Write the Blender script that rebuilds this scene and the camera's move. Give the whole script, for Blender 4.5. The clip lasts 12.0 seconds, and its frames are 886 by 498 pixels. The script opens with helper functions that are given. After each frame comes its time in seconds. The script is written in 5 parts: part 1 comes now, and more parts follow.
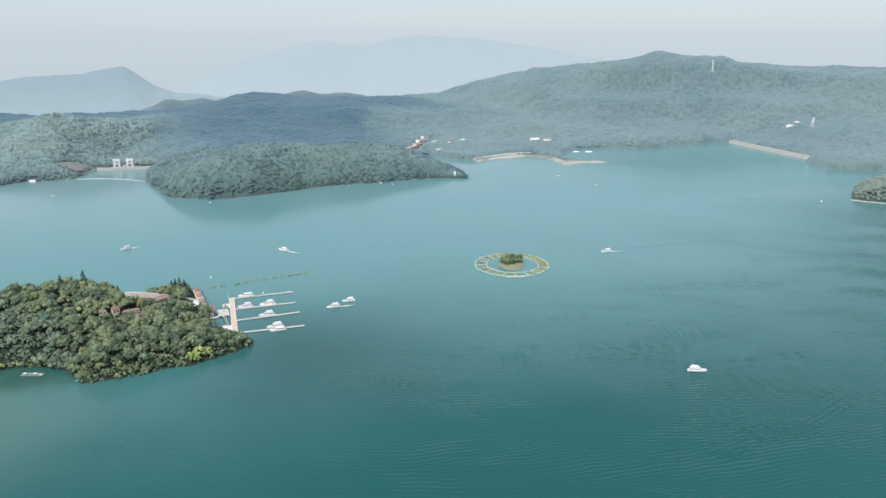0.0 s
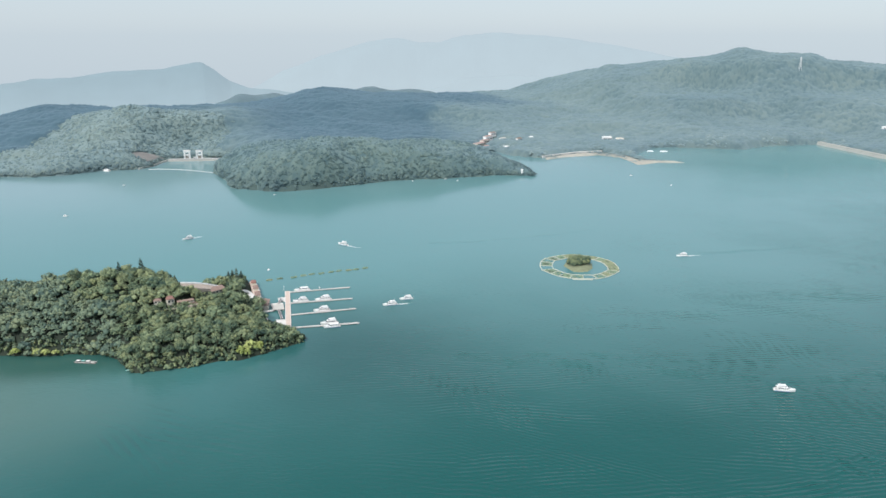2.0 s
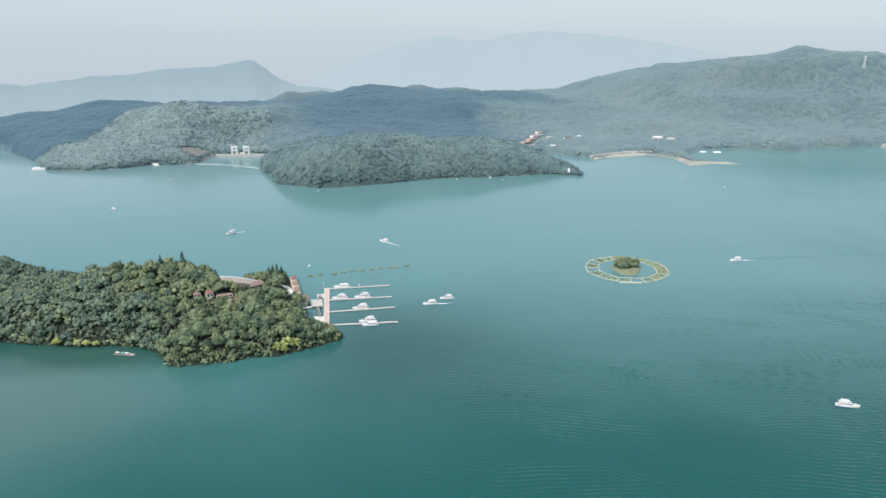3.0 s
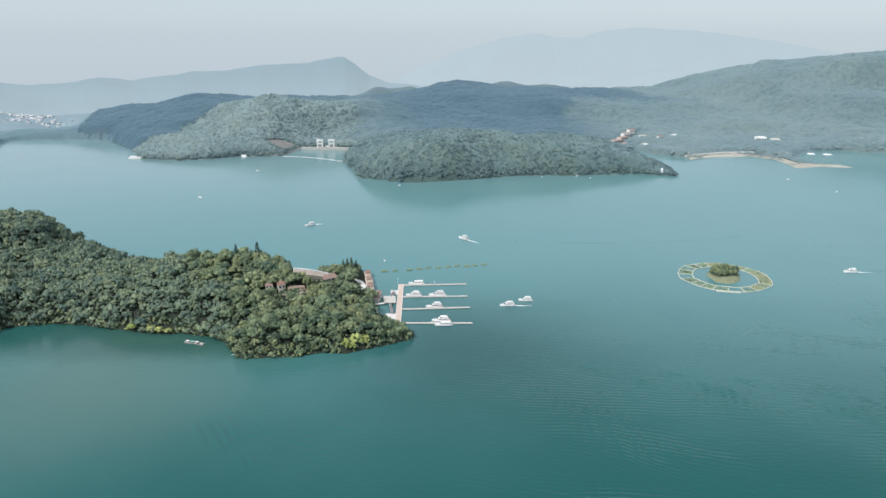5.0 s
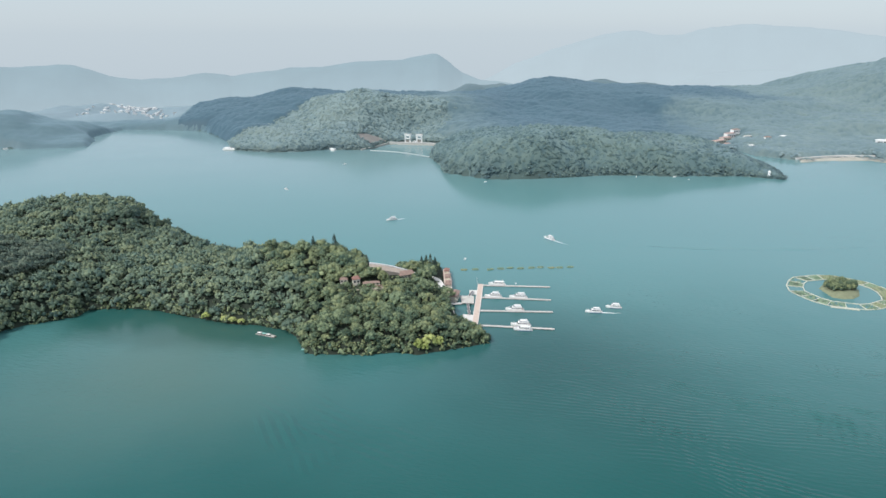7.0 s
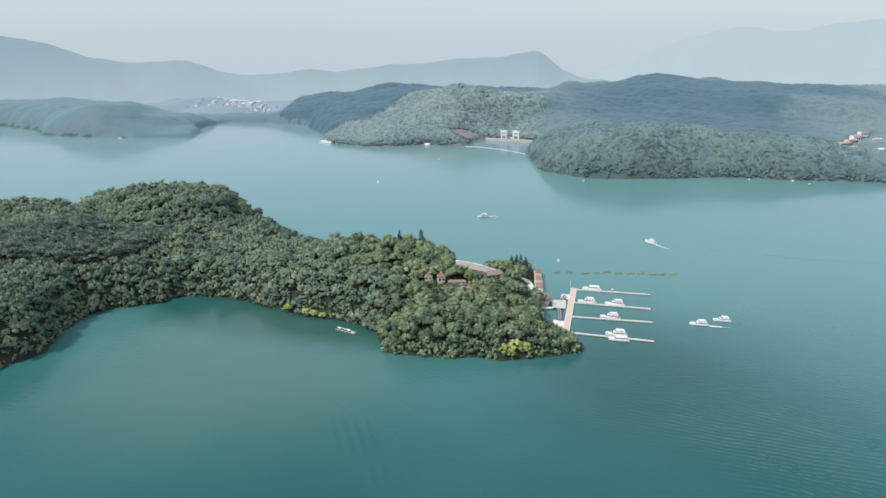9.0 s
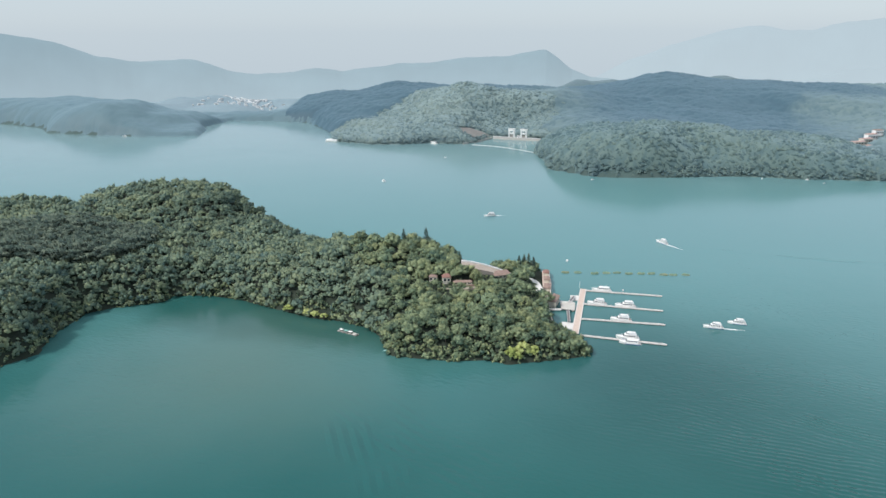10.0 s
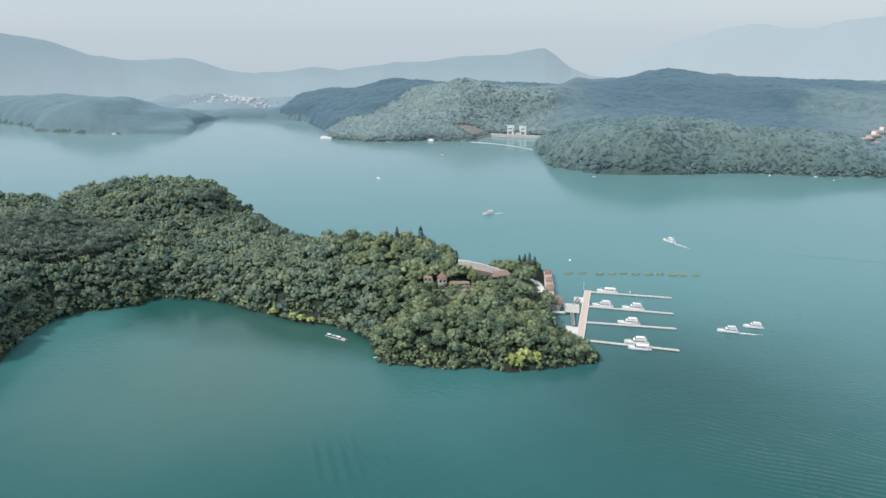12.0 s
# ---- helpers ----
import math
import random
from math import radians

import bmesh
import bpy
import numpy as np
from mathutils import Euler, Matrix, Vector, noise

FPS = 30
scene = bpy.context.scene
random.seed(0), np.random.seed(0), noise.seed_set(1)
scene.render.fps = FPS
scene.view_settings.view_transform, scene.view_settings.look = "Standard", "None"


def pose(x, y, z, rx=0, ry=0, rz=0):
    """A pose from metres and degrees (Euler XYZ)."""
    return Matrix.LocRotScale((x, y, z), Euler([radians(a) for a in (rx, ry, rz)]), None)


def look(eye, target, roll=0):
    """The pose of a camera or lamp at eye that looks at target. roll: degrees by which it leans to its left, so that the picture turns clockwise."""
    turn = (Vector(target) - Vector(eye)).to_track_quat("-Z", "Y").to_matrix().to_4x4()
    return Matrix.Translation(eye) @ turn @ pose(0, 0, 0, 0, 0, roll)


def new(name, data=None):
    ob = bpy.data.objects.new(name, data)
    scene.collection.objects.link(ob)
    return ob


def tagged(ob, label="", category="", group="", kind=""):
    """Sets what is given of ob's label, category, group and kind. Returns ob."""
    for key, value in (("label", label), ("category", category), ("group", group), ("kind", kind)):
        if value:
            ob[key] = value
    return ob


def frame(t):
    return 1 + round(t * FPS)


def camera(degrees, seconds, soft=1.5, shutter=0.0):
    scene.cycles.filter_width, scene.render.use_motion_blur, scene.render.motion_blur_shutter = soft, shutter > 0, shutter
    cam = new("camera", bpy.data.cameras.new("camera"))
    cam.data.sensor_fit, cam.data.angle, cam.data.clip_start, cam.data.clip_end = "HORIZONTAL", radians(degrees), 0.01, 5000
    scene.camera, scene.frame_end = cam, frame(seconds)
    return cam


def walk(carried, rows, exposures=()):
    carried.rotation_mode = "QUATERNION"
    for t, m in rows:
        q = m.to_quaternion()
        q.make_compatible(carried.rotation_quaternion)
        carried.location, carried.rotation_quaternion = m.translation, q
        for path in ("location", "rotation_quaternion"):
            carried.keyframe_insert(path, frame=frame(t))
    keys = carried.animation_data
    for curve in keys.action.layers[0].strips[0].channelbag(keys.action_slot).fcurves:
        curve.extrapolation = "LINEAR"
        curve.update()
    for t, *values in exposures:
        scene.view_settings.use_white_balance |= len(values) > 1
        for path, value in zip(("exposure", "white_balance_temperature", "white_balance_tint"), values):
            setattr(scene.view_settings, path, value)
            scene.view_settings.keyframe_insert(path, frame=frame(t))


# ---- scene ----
cam = camera(64.31, 12.0, soft=1.5)
PATH = [
    (0, pose(-73.08, -193.11, 284.38, 73.191, 0, -32.316) @ pose(0, 0, 0, 0, 0, -0.117)),
    (0.5, pose(-67.63, -186.01, 281.09, 73.185, 0, -31.067) @ pose(0, 0, 0, 0, 0, -0.063)),
    (1, pose(-62.16, -178.65, 278.04, 73.172, 0, -29.823) @ pose(0, 0, 0, 0, 0, -0.045)),
    (1.5, pose(-56.88, -171.37, 274.99, 73.158, 0, -28.458) @ pose(0, 0, 0, 0, 0, -0.042)),
    (2, pose(-51.73, -163.95, 271.90, 73.139, 0, -26.761) @ pose(0, 0, 0, 0, 0, -0.032)),
    (2.5, pose(-46.62, -156.59, 268.65, 73.113, 0, -24.835) @ pose(0, 0, 0, 0, 0, -0.031)),
    (3, pose(-41.69, -149.07, 265.51, 73.112, 0, -22.981) @ pose(0, 0, 0, 0, 0, -0.016)),
    (5, pose(-24.73, -118.20, 253.43, 73.041, 0, -15.877) @ pose(0, 0, 0, 0, 0, -0.088)),
    (5.5, pose(-20.90, -110.60, 250.68, 73.011, 0, -13.998) @ pose(0, 0, 0, 0, 0, -0.087)),
    (6, pose(-17.36, -102.78, 248.02, 72.997, 0, -12.171) @ pose(0, 0, 0, 0, 0, -0.083)),
    (6.5, pose(-14.09, -94.72, 245.16, 72.993, 0, -10.322) @ pose(0, 0, 0, 0, 0, -0.100)),
    (7, pose(-11.07, -86.64, 242.24, 72.980, 0, -8.453) @ pose(0, 0, 0, 0, 0, -0.134)),
    (7.5, pose(-8.59, -78.27, 239.47, 72.968, 0, -6.553) @ pose(0, 0, 0, 0, 0, -0.139)),
    (9.5, pose(-3.02, -44.65, 228.03, 72.930, 0, 0.153) @ pose(0, 0, 0, 0, 0, -0.245)),
    (10, pose(-2.10, -35.92, 225.11, 72.929, 0, 0.114) @ pose(0, 0, 0, 0, 0, -0.256)),
    (10.5, pose(-1.45, -27.10, 222.05, 72.937, 0, 0.095) @ pose(0, 0, 0, 0, 0, -0.279)),
    (11, pose(-0.94, -18.28, 218.95, 72.954, 0, 0.045) @ pose(0, 0, 0, 0, 0, -0.285)),
    (11.5, pose(-0.37, -9.33, 215.92, 72.972, 0, 0.043) @ pose(0, 0, 0, 0, 0, -0.289)),
    (12, pose(0.24, -0.03, 212.60, 72.993, 0, -0.011) @ pose(0, 0, 0, 0, 0, -0.294)),
]
walk(cam, PATH, exposures=((0, 0.01), (3, -0.02), (5, -0.06), (9.5, -0.04), (12, -0.08)))

# ---------------------------------------------------------------- light
SUN_EL, SUN_AZ = radians(47), radians(243)     # azimuth clockwise from +y
world = bpy.data.worlds.new("world")
scene.world = world
world.use_nodes = True
wn, wl = world.node_tree.nodes, world.node_tree.links
sky = wn.new("ShaderNodeTexSky")
sky.sky_type = "NISHITA"
sky.sun_disc = False
sky.sun_elevation, sky.sun_rotation = SUN_EL, SUN_AZ
sky.air_density, sky.dust_density, sky.ozone_density = 1.0, 1.0, 1.0
# thin high haze: the sky's own light, veiled by a pale layer that is brightest overhead, which lifts the shadows
wbg = wn["Background"]
wbg.inputs[1].default_value = 1.0
up = wn.new("ShaderNodeSeparateXYZ")
wl.new(wn.new("ShaderNodeTexCoord").outputs["Generated"], up.inputs[0])
veil = wn.new("ShaderNodeValToRGB")
wl.new(up.outputs[2], veil.inputs[0])
for el, (p, c) in zip([veil.color_ramp.elements[0], veil.color_ramp.elements[1], *(veil.color_ramp.elements.new(q) for q in (0.1, 0.3, 0.5))],
                      ((0.0, (0.485, 0.572, 0.648)), (1.0, (0.58, 0.68, 0.80)), (0.06, (0.475, 0.557, 0.64)), (0.2, (0.525, 0.626, 0.73)), (0.45, (0.50, 0.60, 0.71)))):
    el.position, el.color = p, (*c, 1)
dim = wn.new("ShaderNodeMix")
dim.data_type, dim.blend_type = "RGBA", "MULTIPLY"
dim.inputs[0].default_value = 1.0
wl.new(sky.outputs[0], dim.inputs[6])
dim.inputs[7].default_value = (0.03, 0.03, 0.03, 1)
both = wn.new("ShaderNodeMix")
both.data_type, both.blend_type = "RGBA", "ADD"
both.inputs[0].default_value = 1.0
wl.new(dim.outputs[2], both.inputs[6])
wl.new(veil.outputs[0], both.inputs[7])
wl.new(both.outputs[2], wbg.inputs[0])

sun_dir = Vector((math.sin(SUN_AZ) * math.cos(SUN_EL), math.cos(SUN_AZ) * math.cos(SUN_EL), math.sin(SUN_EL)))
sun = new("sun", bpy.data.lights.new("sun", "SUN"))
sun.data.energy, sun.data.angle, sun.data.color = 3.5, radians(1.5), (1.0, 0.95, 0.90)
sun.matrix_world = look(sun_dir * 900, (0, 0, 0))
scene.view_settings.exposure = 0.0


# ---------------------------------------------------------------- materials
def material(name, rough=0.8, metal=0.0):
    m = bpy.data.materials.new(name)
    m.use_nodes = True
    b = m.node_tree.nodes["Principled BSDF"]
    b.inputs["Roughness"].default_value, b.inputs["Metallic"].default_value = rough, metal
    return m, m.node_tree.nodes, m.node_tree.links, b


def noise_node(nodes, links, coord, scale, detail=4.0, rough=0.55):
    n = nodes.new("ShaderNodeTexNoise")
    n.inputs["Scale"].default_value, n.inputs["Detail"].default_value = scale, detail
    n.inputs["Roughness"].default_value = rough
    links.new(coord, n.inputs["Vector"])
    return n.outputs["Fac"]


def ramp(nodes, links, fac, stops):
    r = nodes.new("ShaderNodeValToRGB")
    e = r.color_ramp.elements
    while len(e) < len(stops):
        e.new(0.5)
    for el, (p, c) in zip(e, stops):
        el.position, el.color = p, (*c, 1)
    links.new(fac, r.inputs[0])
    return r.outputs[0]


def mixc(nodes, links, fac, a, b, blend="MIX"):
    n = nodes.new("ShaderNodeMix")
    n.data_type, n.blend_type = "RGBA", blend
    for sock, v in ((n.inputs[0], fac), (n.inputs[6], a), (n.inputs[7], b)):
        if isinstance(v, (int, float)):
            sock.default_value = v
        elif isinstance(v, tuple):
            sock.default_value = (*v, 1)
        else:
            links.new(v, sock)
    return n.outputs[2]


def mathn(nodes, links, op, a, b=0.0):
    n = nodes.new("ShaderNodeMath")
    n.operation = op
    for sock, v in ((n.inputs[0], a), (n.inputs[1], b)):
        if isinstance(v, (int, float)):
            sock.default_value = v
        else:
            links.new(v, sock)
    return n.outputs[0]


def bump(nodes, links, b, height, strength, distance):
    n = nodes.new("ShaderNodeBump")
    n.inputs["Strength"].default_value, n.inputs["Distance"].default_value = strength, distance
    links.new(height, n.inputs["Height"])
    links.new(n.outputs[0], b.inputs["Normal"])


def plain(name, colour, rough=0.7, metal=0.0, vary=0.25, scale=0.8, rel=0.02):
    """A painted or mineral surface with stains at two scales."""
    m, nd, lk, b = material(name, rough, metal)
    co = nd.new("ShaderNodeTexCoord").outputs["Object"]
    f = mathn(nd, lk, "ADD", mathn(nd, lk, "MULTIPLY", noise_node(nd, lk, co, scale), 0.6),
              mathn(nd, lk, "MULTIPLY", noise_node(nd, lk, co, scale * 9), 0.4))
    lo = tuple(c * (1 - vary) for c in colour)
    hi = tuple(min(1, c * (1 + vary * 0.6)) for c in colour)
    lk.new(ramp(nd, lk, f, ((0.3, lo), (0.7, hi))), b.inputs["Base Color"])
    if rel:
        bump(nd, lk, b, noise_node(nd, lk, co, scale * 12), 0.4, rel)
    return m


def foliage(name, dark, mid, light, by_object=False, sheen=0.0, patch=0.012, rel=0.2, lit_tones=None, sheen2=0.0, mottle=0.3, grain=0.42, hues=0.0):
    """Leaves: tone by tree, by patch of wood and by clump. Sheen imitates haze; a further three tones imitate sunlit
    woods, mixed in by a vertex attribute.
    """
    m, nd, lk, b = material(name, 0.6)
    geo = nd.new("ShaderNodeNewGeometry")
    pos = geo.outputs["Position"]
    if by_object:
        tone = nd.new("ShaderNodeObjectInfo").outputs["Random"]
    else:
        at = nd.new("ShaderNodeAttribute")
        at.attribute_name = "tint"
        tone = at.outputs["Fac"]
    f = mathn(nd, lk, "ADD", mathn(nd, lk, "MULTIPLY", tone, 1.0 - grain),
              mathn(nd, lk, "MULTIPLY", geo.outputs["Random Per Island"], grain))
    f = mathn(nd, lk, "ADD", f, mathn(nd, lk, "MULTIPLY", mathn(nd, lk, "SUBTRACT", noise_node(nd, lk, pos, patch), 0.5), mottle))
    f = mathn(nd, lk, "ADD", f, 0.15)
    col = ramp(nd, lk, f, ((0.25, dark), (0.55, mid), (0.95, light)))
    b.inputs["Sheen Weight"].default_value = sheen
    if lit_tones:
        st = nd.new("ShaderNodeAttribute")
        st.attribute_name = "sunlit"
        col = mixc(nd, lk, st.outputs["Fac"], col, ramp(nd, lk, f, tuple(zip((0.25, 0.55, 0.95), lit_tones))))
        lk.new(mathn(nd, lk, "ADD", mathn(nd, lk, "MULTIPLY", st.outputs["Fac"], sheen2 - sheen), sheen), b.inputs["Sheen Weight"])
    if hues:     # some trees bluer, some olive
        own = mathn(nd, lk, "FRACT", mathn(nd, lk, "MULTIPLY", tone, 13.7))
        col = mixc(nd, lk, hues, col, mixc(nd, lk, own, (0.86, 1.0, 1.10), (1.26, 1.02, 0.72)), "MULTIPLY")
    lk.new(col, b.inputs["Base Color"])
    b.inputs["Specular IOR Level"].default_value = 0.25
    # bluish sheen imitates the bright air before distant woods
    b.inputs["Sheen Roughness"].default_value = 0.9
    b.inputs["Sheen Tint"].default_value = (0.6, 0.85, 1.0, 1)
    bump(nd, lk, b, noise_node(nd, lk, pos, 1.1, 3.0), 0.6, rel)
    return m


NEAR_LEAF = ((0.034, 0.069, 0.054), (0.099, 0.150, 0.095), (0.236, 0.286, 0.160))
M_LEAF = foliage("leaves_broadleaf", *NEAR_LEAF, grain=0.55, hues=0.42)
M_LEAF_TREE = foliage("leaves_broadleaf_tree", *NEAR_LEAF, by_object=True, grain=0.55, hues=0.42)
M_LIME = foliage("leaves_lime", (0.20, 0.26, 0.075), (0.33, 0.39, 0.12), (0.43, 0.48, 0.19), by_object=True)
M_FIR = foliage("leaves_fir", (0.018, 0.042, 0.036), (0.036, 0.070, 0.055), (0.075, 0.110, 0.080), by_object=True)
M_HILL_LEAF = foliage("leaves_hill_wood", (0.044, 0.084, 0.076), (0.094, 0.146, 0.112), (0.182, 0.234, 0.150), grain=0.55, hues=0.35)
M_PALM = foliage("leaves_palm", (0.024, 0.050, 0.044), (0.058, 0.096, 0.078), (0.15, 0.19, 0.14))
# far woods: haze, and sun or cloud shade, are painted into these tones
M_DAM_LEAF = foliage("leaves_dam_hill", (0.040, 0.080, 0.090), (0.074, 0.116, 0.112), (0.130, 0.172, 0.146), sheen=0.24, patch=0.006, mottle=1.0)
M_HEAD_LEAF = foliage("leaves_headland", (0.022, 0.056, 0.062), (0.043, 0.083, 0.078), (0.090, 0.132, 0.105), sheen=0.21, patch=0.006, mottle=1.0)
# the ridge's cloud shade and the eastern hill's sun are painted as leaf tones
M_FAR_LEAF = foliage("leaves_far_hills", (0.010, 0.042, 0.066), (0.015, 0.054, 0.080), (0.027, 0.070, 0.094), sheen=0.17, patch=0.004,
                     lit_tones=((0.030, 0.066, 0.072), (0.070, 0.110, 0.108), (0.130, 0.168, 0.146)), sheen2=0.22, mottle=0.7)
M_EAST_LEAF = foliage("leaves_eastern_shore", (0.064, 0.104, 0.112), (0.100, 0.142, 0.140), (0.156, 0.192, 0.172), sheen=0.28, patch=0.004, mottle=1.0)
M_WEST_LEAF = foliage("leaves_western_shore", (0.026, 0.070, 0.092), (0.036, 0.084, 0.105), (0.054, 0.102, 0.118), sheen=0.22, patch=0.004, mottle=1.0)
M_BARK = plain("bark", (0.12, 0.095, 0.07), 0.9, 0, 0.4, 1.5)
M_SOIL = plain("soil_and_undergrowth", (0.024, 0.036, 0.024), 0.95, 0, 0.5, 0.08, 0.1)
# far ground and plain: bluish haze is mixed into both base colours
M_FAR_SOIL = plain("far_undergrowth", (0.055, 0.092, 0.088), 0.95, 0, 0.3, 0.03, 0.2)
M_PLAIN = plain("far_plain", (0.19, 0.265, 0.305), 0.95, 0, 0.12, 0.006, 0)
M_SAND = plain("sand", (0.36, 0.35, 0.305), 0.95, 0, 0.25, 0.05)
M_WHITE = plain("white_paint", (0.80, 0.80, 0.79), 0.35, 0, 0.06, 0.6, 0)
M_PLANK = plain("weathered_deck", (0.50, 0.475, 0.455), 0.85, 0, 0.2, 0.5)
M_CONC = plain("concrete", (0.48, 0.47, 0.44), 0.9, 0, 0.2, 0.3)
M_GLASS = plain("dark_glass", (0.03, 0.045, 0.06), 0.12, 0, 0.2, 1.0, 0)
M_RED = plain("red_roof", (0.26, 0.14, 0.115), 0.7, 0, 0.3, 0.5)
M_PINK = plain("brown_roof_tiles", (0.28, 0.20, 0.17), 0.8, 0, 0.3, 0.6)
M_FLOAT = plain("yellowed_float_walkway", (0.50, 0.51, 0.43), 0.8, 0, 0.2, 0.5)
# base colour paled and blued as if seen through haze
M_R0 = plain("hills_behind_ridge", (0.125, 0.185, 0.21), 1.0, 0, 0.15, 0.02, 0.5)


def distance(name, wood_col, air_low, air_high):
    """A far backdrop of mountains: dark woods with the bright air before them painted as a glow, weaker towards the
    tops.
    """
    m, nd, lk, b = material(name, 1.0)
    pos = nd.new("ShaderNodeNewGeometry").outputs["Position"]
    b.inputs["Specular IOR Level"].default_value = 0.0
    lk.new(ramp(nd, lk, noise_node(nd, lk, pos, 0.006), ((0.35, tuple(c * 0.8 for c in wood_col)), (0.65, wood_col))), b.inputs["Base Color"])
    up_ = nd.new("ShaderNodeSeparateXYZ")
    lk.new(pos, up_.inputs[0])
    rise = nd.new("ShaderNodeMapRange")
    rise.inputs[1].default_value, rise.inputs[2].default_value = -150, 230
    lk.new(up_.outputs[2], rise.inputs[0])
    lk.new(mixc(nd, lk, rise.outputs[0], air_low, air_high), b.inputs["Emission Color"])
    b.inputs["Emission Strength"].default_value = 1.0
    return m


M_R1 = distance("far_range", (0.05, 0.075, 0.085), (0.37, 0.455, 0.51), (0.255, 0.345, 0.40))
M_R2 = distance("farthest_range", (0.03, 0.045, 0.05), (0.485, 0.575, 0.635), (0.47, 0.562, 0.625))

# lake water: green body colour under a clear surface with small waves
M_WATER, nd, lk, b = material("lake_water", 0.08)
b.inputs["IOR"].default_value = 1.33
pos = nd.new("ShaderNodeNewGeometry").outputs["Position"]
body_col = ramp(nd, lk, noise_node(nd, lk, pos, 0.0022, 3.0), ((0.3, (0.001, 0.067, 0.063)), (0.7, (0.003, 0.078, 0.075))))
# distance haze painted into the water's colour: paler out on the open lake
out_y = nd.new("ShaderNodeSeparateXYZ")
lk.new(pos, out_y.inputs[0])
mid_haze = nd.new("ShaderNodeMapRange")
mid_haze.interpolation_type = "SMOOTHSTEP"
lk.new(mathn(nd, lk, "ADD", out_y.outputs[1], mathn(nd, lk, "MULTIPLY", noise_node(nd, lk, pos, 0.0035, 3.0), 260)), mid_haze.inputs[0])
mid_haze.inputs[1].default_value, mid_haze.inputs[2].default_value = 280, 820
body_col = mixc(nd, lk, mid_haze.outputs[0], body_col, (0.085, 0.215, 0.222))
# haze and sky glare far out, painted paler still
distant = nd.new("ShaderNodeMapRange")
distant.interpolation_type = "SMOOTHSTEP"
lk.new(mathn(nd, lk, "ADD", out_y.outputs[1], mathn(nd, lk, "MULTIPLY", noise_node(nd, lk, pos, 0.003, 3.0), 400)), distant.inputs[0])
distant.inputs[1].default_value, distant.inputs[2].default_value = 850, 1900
body_col = mixc(nd, lk, distant.outputs[0], body_col, (0.16, 0.262, 0.278))
# darker water in a rounded patch off the point
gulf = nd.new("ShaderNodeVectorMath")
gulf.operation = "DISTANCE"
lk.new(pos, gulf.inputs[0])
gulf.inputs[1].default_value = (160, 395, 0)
dark_patch = nd.new("ShaderNodeMapRange")
dark_patch.interpolation_type = "SMOOTHSTEP"
lk.new(mathn(nd, lk, "ADD", gulf.outputs["Value"], mathn(nd, lk, "MULTIPLY", noise_node(nd, lk, pos, 0.006, 3.0), 120)), dark_patch.inputs[0])
dark_patch.inputs[1].default_value, dark_patch.inputs[2].default_value, dark_patch.inputs[3].default_value, dark_patch.inputs[4].default_value = 70, 240, 0.62, 0.0
body_col = mixc(nd, lk, dark_patch.outputs[0], body_col, (0.003, 0.046, 0.045))
# pale sky glare in the east of the lake, painted into the water's colour
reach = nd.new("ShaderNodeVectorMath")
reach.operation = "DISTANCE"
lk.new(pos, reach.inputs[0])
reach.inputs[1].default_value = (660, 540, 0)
sky_glare = nd.new("ShaderNodeMapRange")
sky_glare.interpolation_type = "SMOOTHSTEP"
lk.new(mathn(nd, lk, "ADD", reach.outputs["Value"], mathn(nd, lk, "MULTIPLY", noise_node(nd, lk, pos, 0.004, 3.0), 200)), sky_glare.inputs[0])
sky_glare.inputs[1].default_value, sky_glare.inputs[2].default_value, sky_glare.inputs[3].default_value, sky_glare.inputs[4].default_value = 190, 680, 0.68, 0.0
body_col = mixc(nd, lk, sky_glare.outputs[0], body_col, (0.105, 0.230, 0.240))
# sheltered water along the cove's wooded shore: smoother, and darkened as the trees' painted reflection
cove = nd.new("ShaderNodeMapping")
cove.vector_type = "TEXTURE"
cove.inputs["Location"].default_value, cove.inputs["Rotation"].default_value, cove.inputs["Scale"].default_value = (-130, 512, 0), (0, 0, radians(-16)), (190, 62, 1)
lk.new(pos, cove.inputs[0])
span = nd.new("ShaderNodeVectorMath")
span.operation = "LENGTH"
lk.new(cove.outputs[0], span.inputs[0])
calm_mirror = nd.new("ShaderNodeMapRange")
calm_mirror.interpolation_type = "SMOOTHSTEP"
lk.new(mathn(nd, lk, "ADD", span.outputs["Value"], mathn(nd, lk, "MULTIPLY", noise_node(nd, lk, pos, 0.02, 3.0), 0.5)), calm_mirror.inputs[0])
calm_mirror.inputs[1].default_value, calm_mirror.inputs[2].default_value, calm_mirror.inputs[3].default_value, calm_mirror.inputs[4].default_value = 0.75, 1.45, 1.0, 0.0
body_col = mixc(nd, lk, mathn(nd, lk, "MULTIPLY", calm_mirror.outputs[0], 0.75), body_col, (0.002, 0.055, 0.046))
# silt stirred up in the cove
away = nd.new("ShaderNodeVectorMath")
away.operation = "DISTANCE"
lk.new(pos, away.inputs[0])
away.inputs[1].default_value = (-150, 420, 0)
silt = nd.new("ShaderNodeMapRange")
lk.new(mathn(nd, lk, "ADD", away.outputs["Value"], mathn(nd, lk, "MULTIPLY", noise_node(nd, lk, pos, 0.012, 3.0), 90)), silt.inputs[0])
silt.inputs[1].default_value, silt.inputs[2].default_value, silt.inputs[3].default_value, silt.inputs[4].default_value = 60, 200, 0.48, 0.0
lk.new(mixc(nd, lk, silt.outputs[0], body_col, (0.090, 0.140, 0.112)), b.inputs["Base Color"])
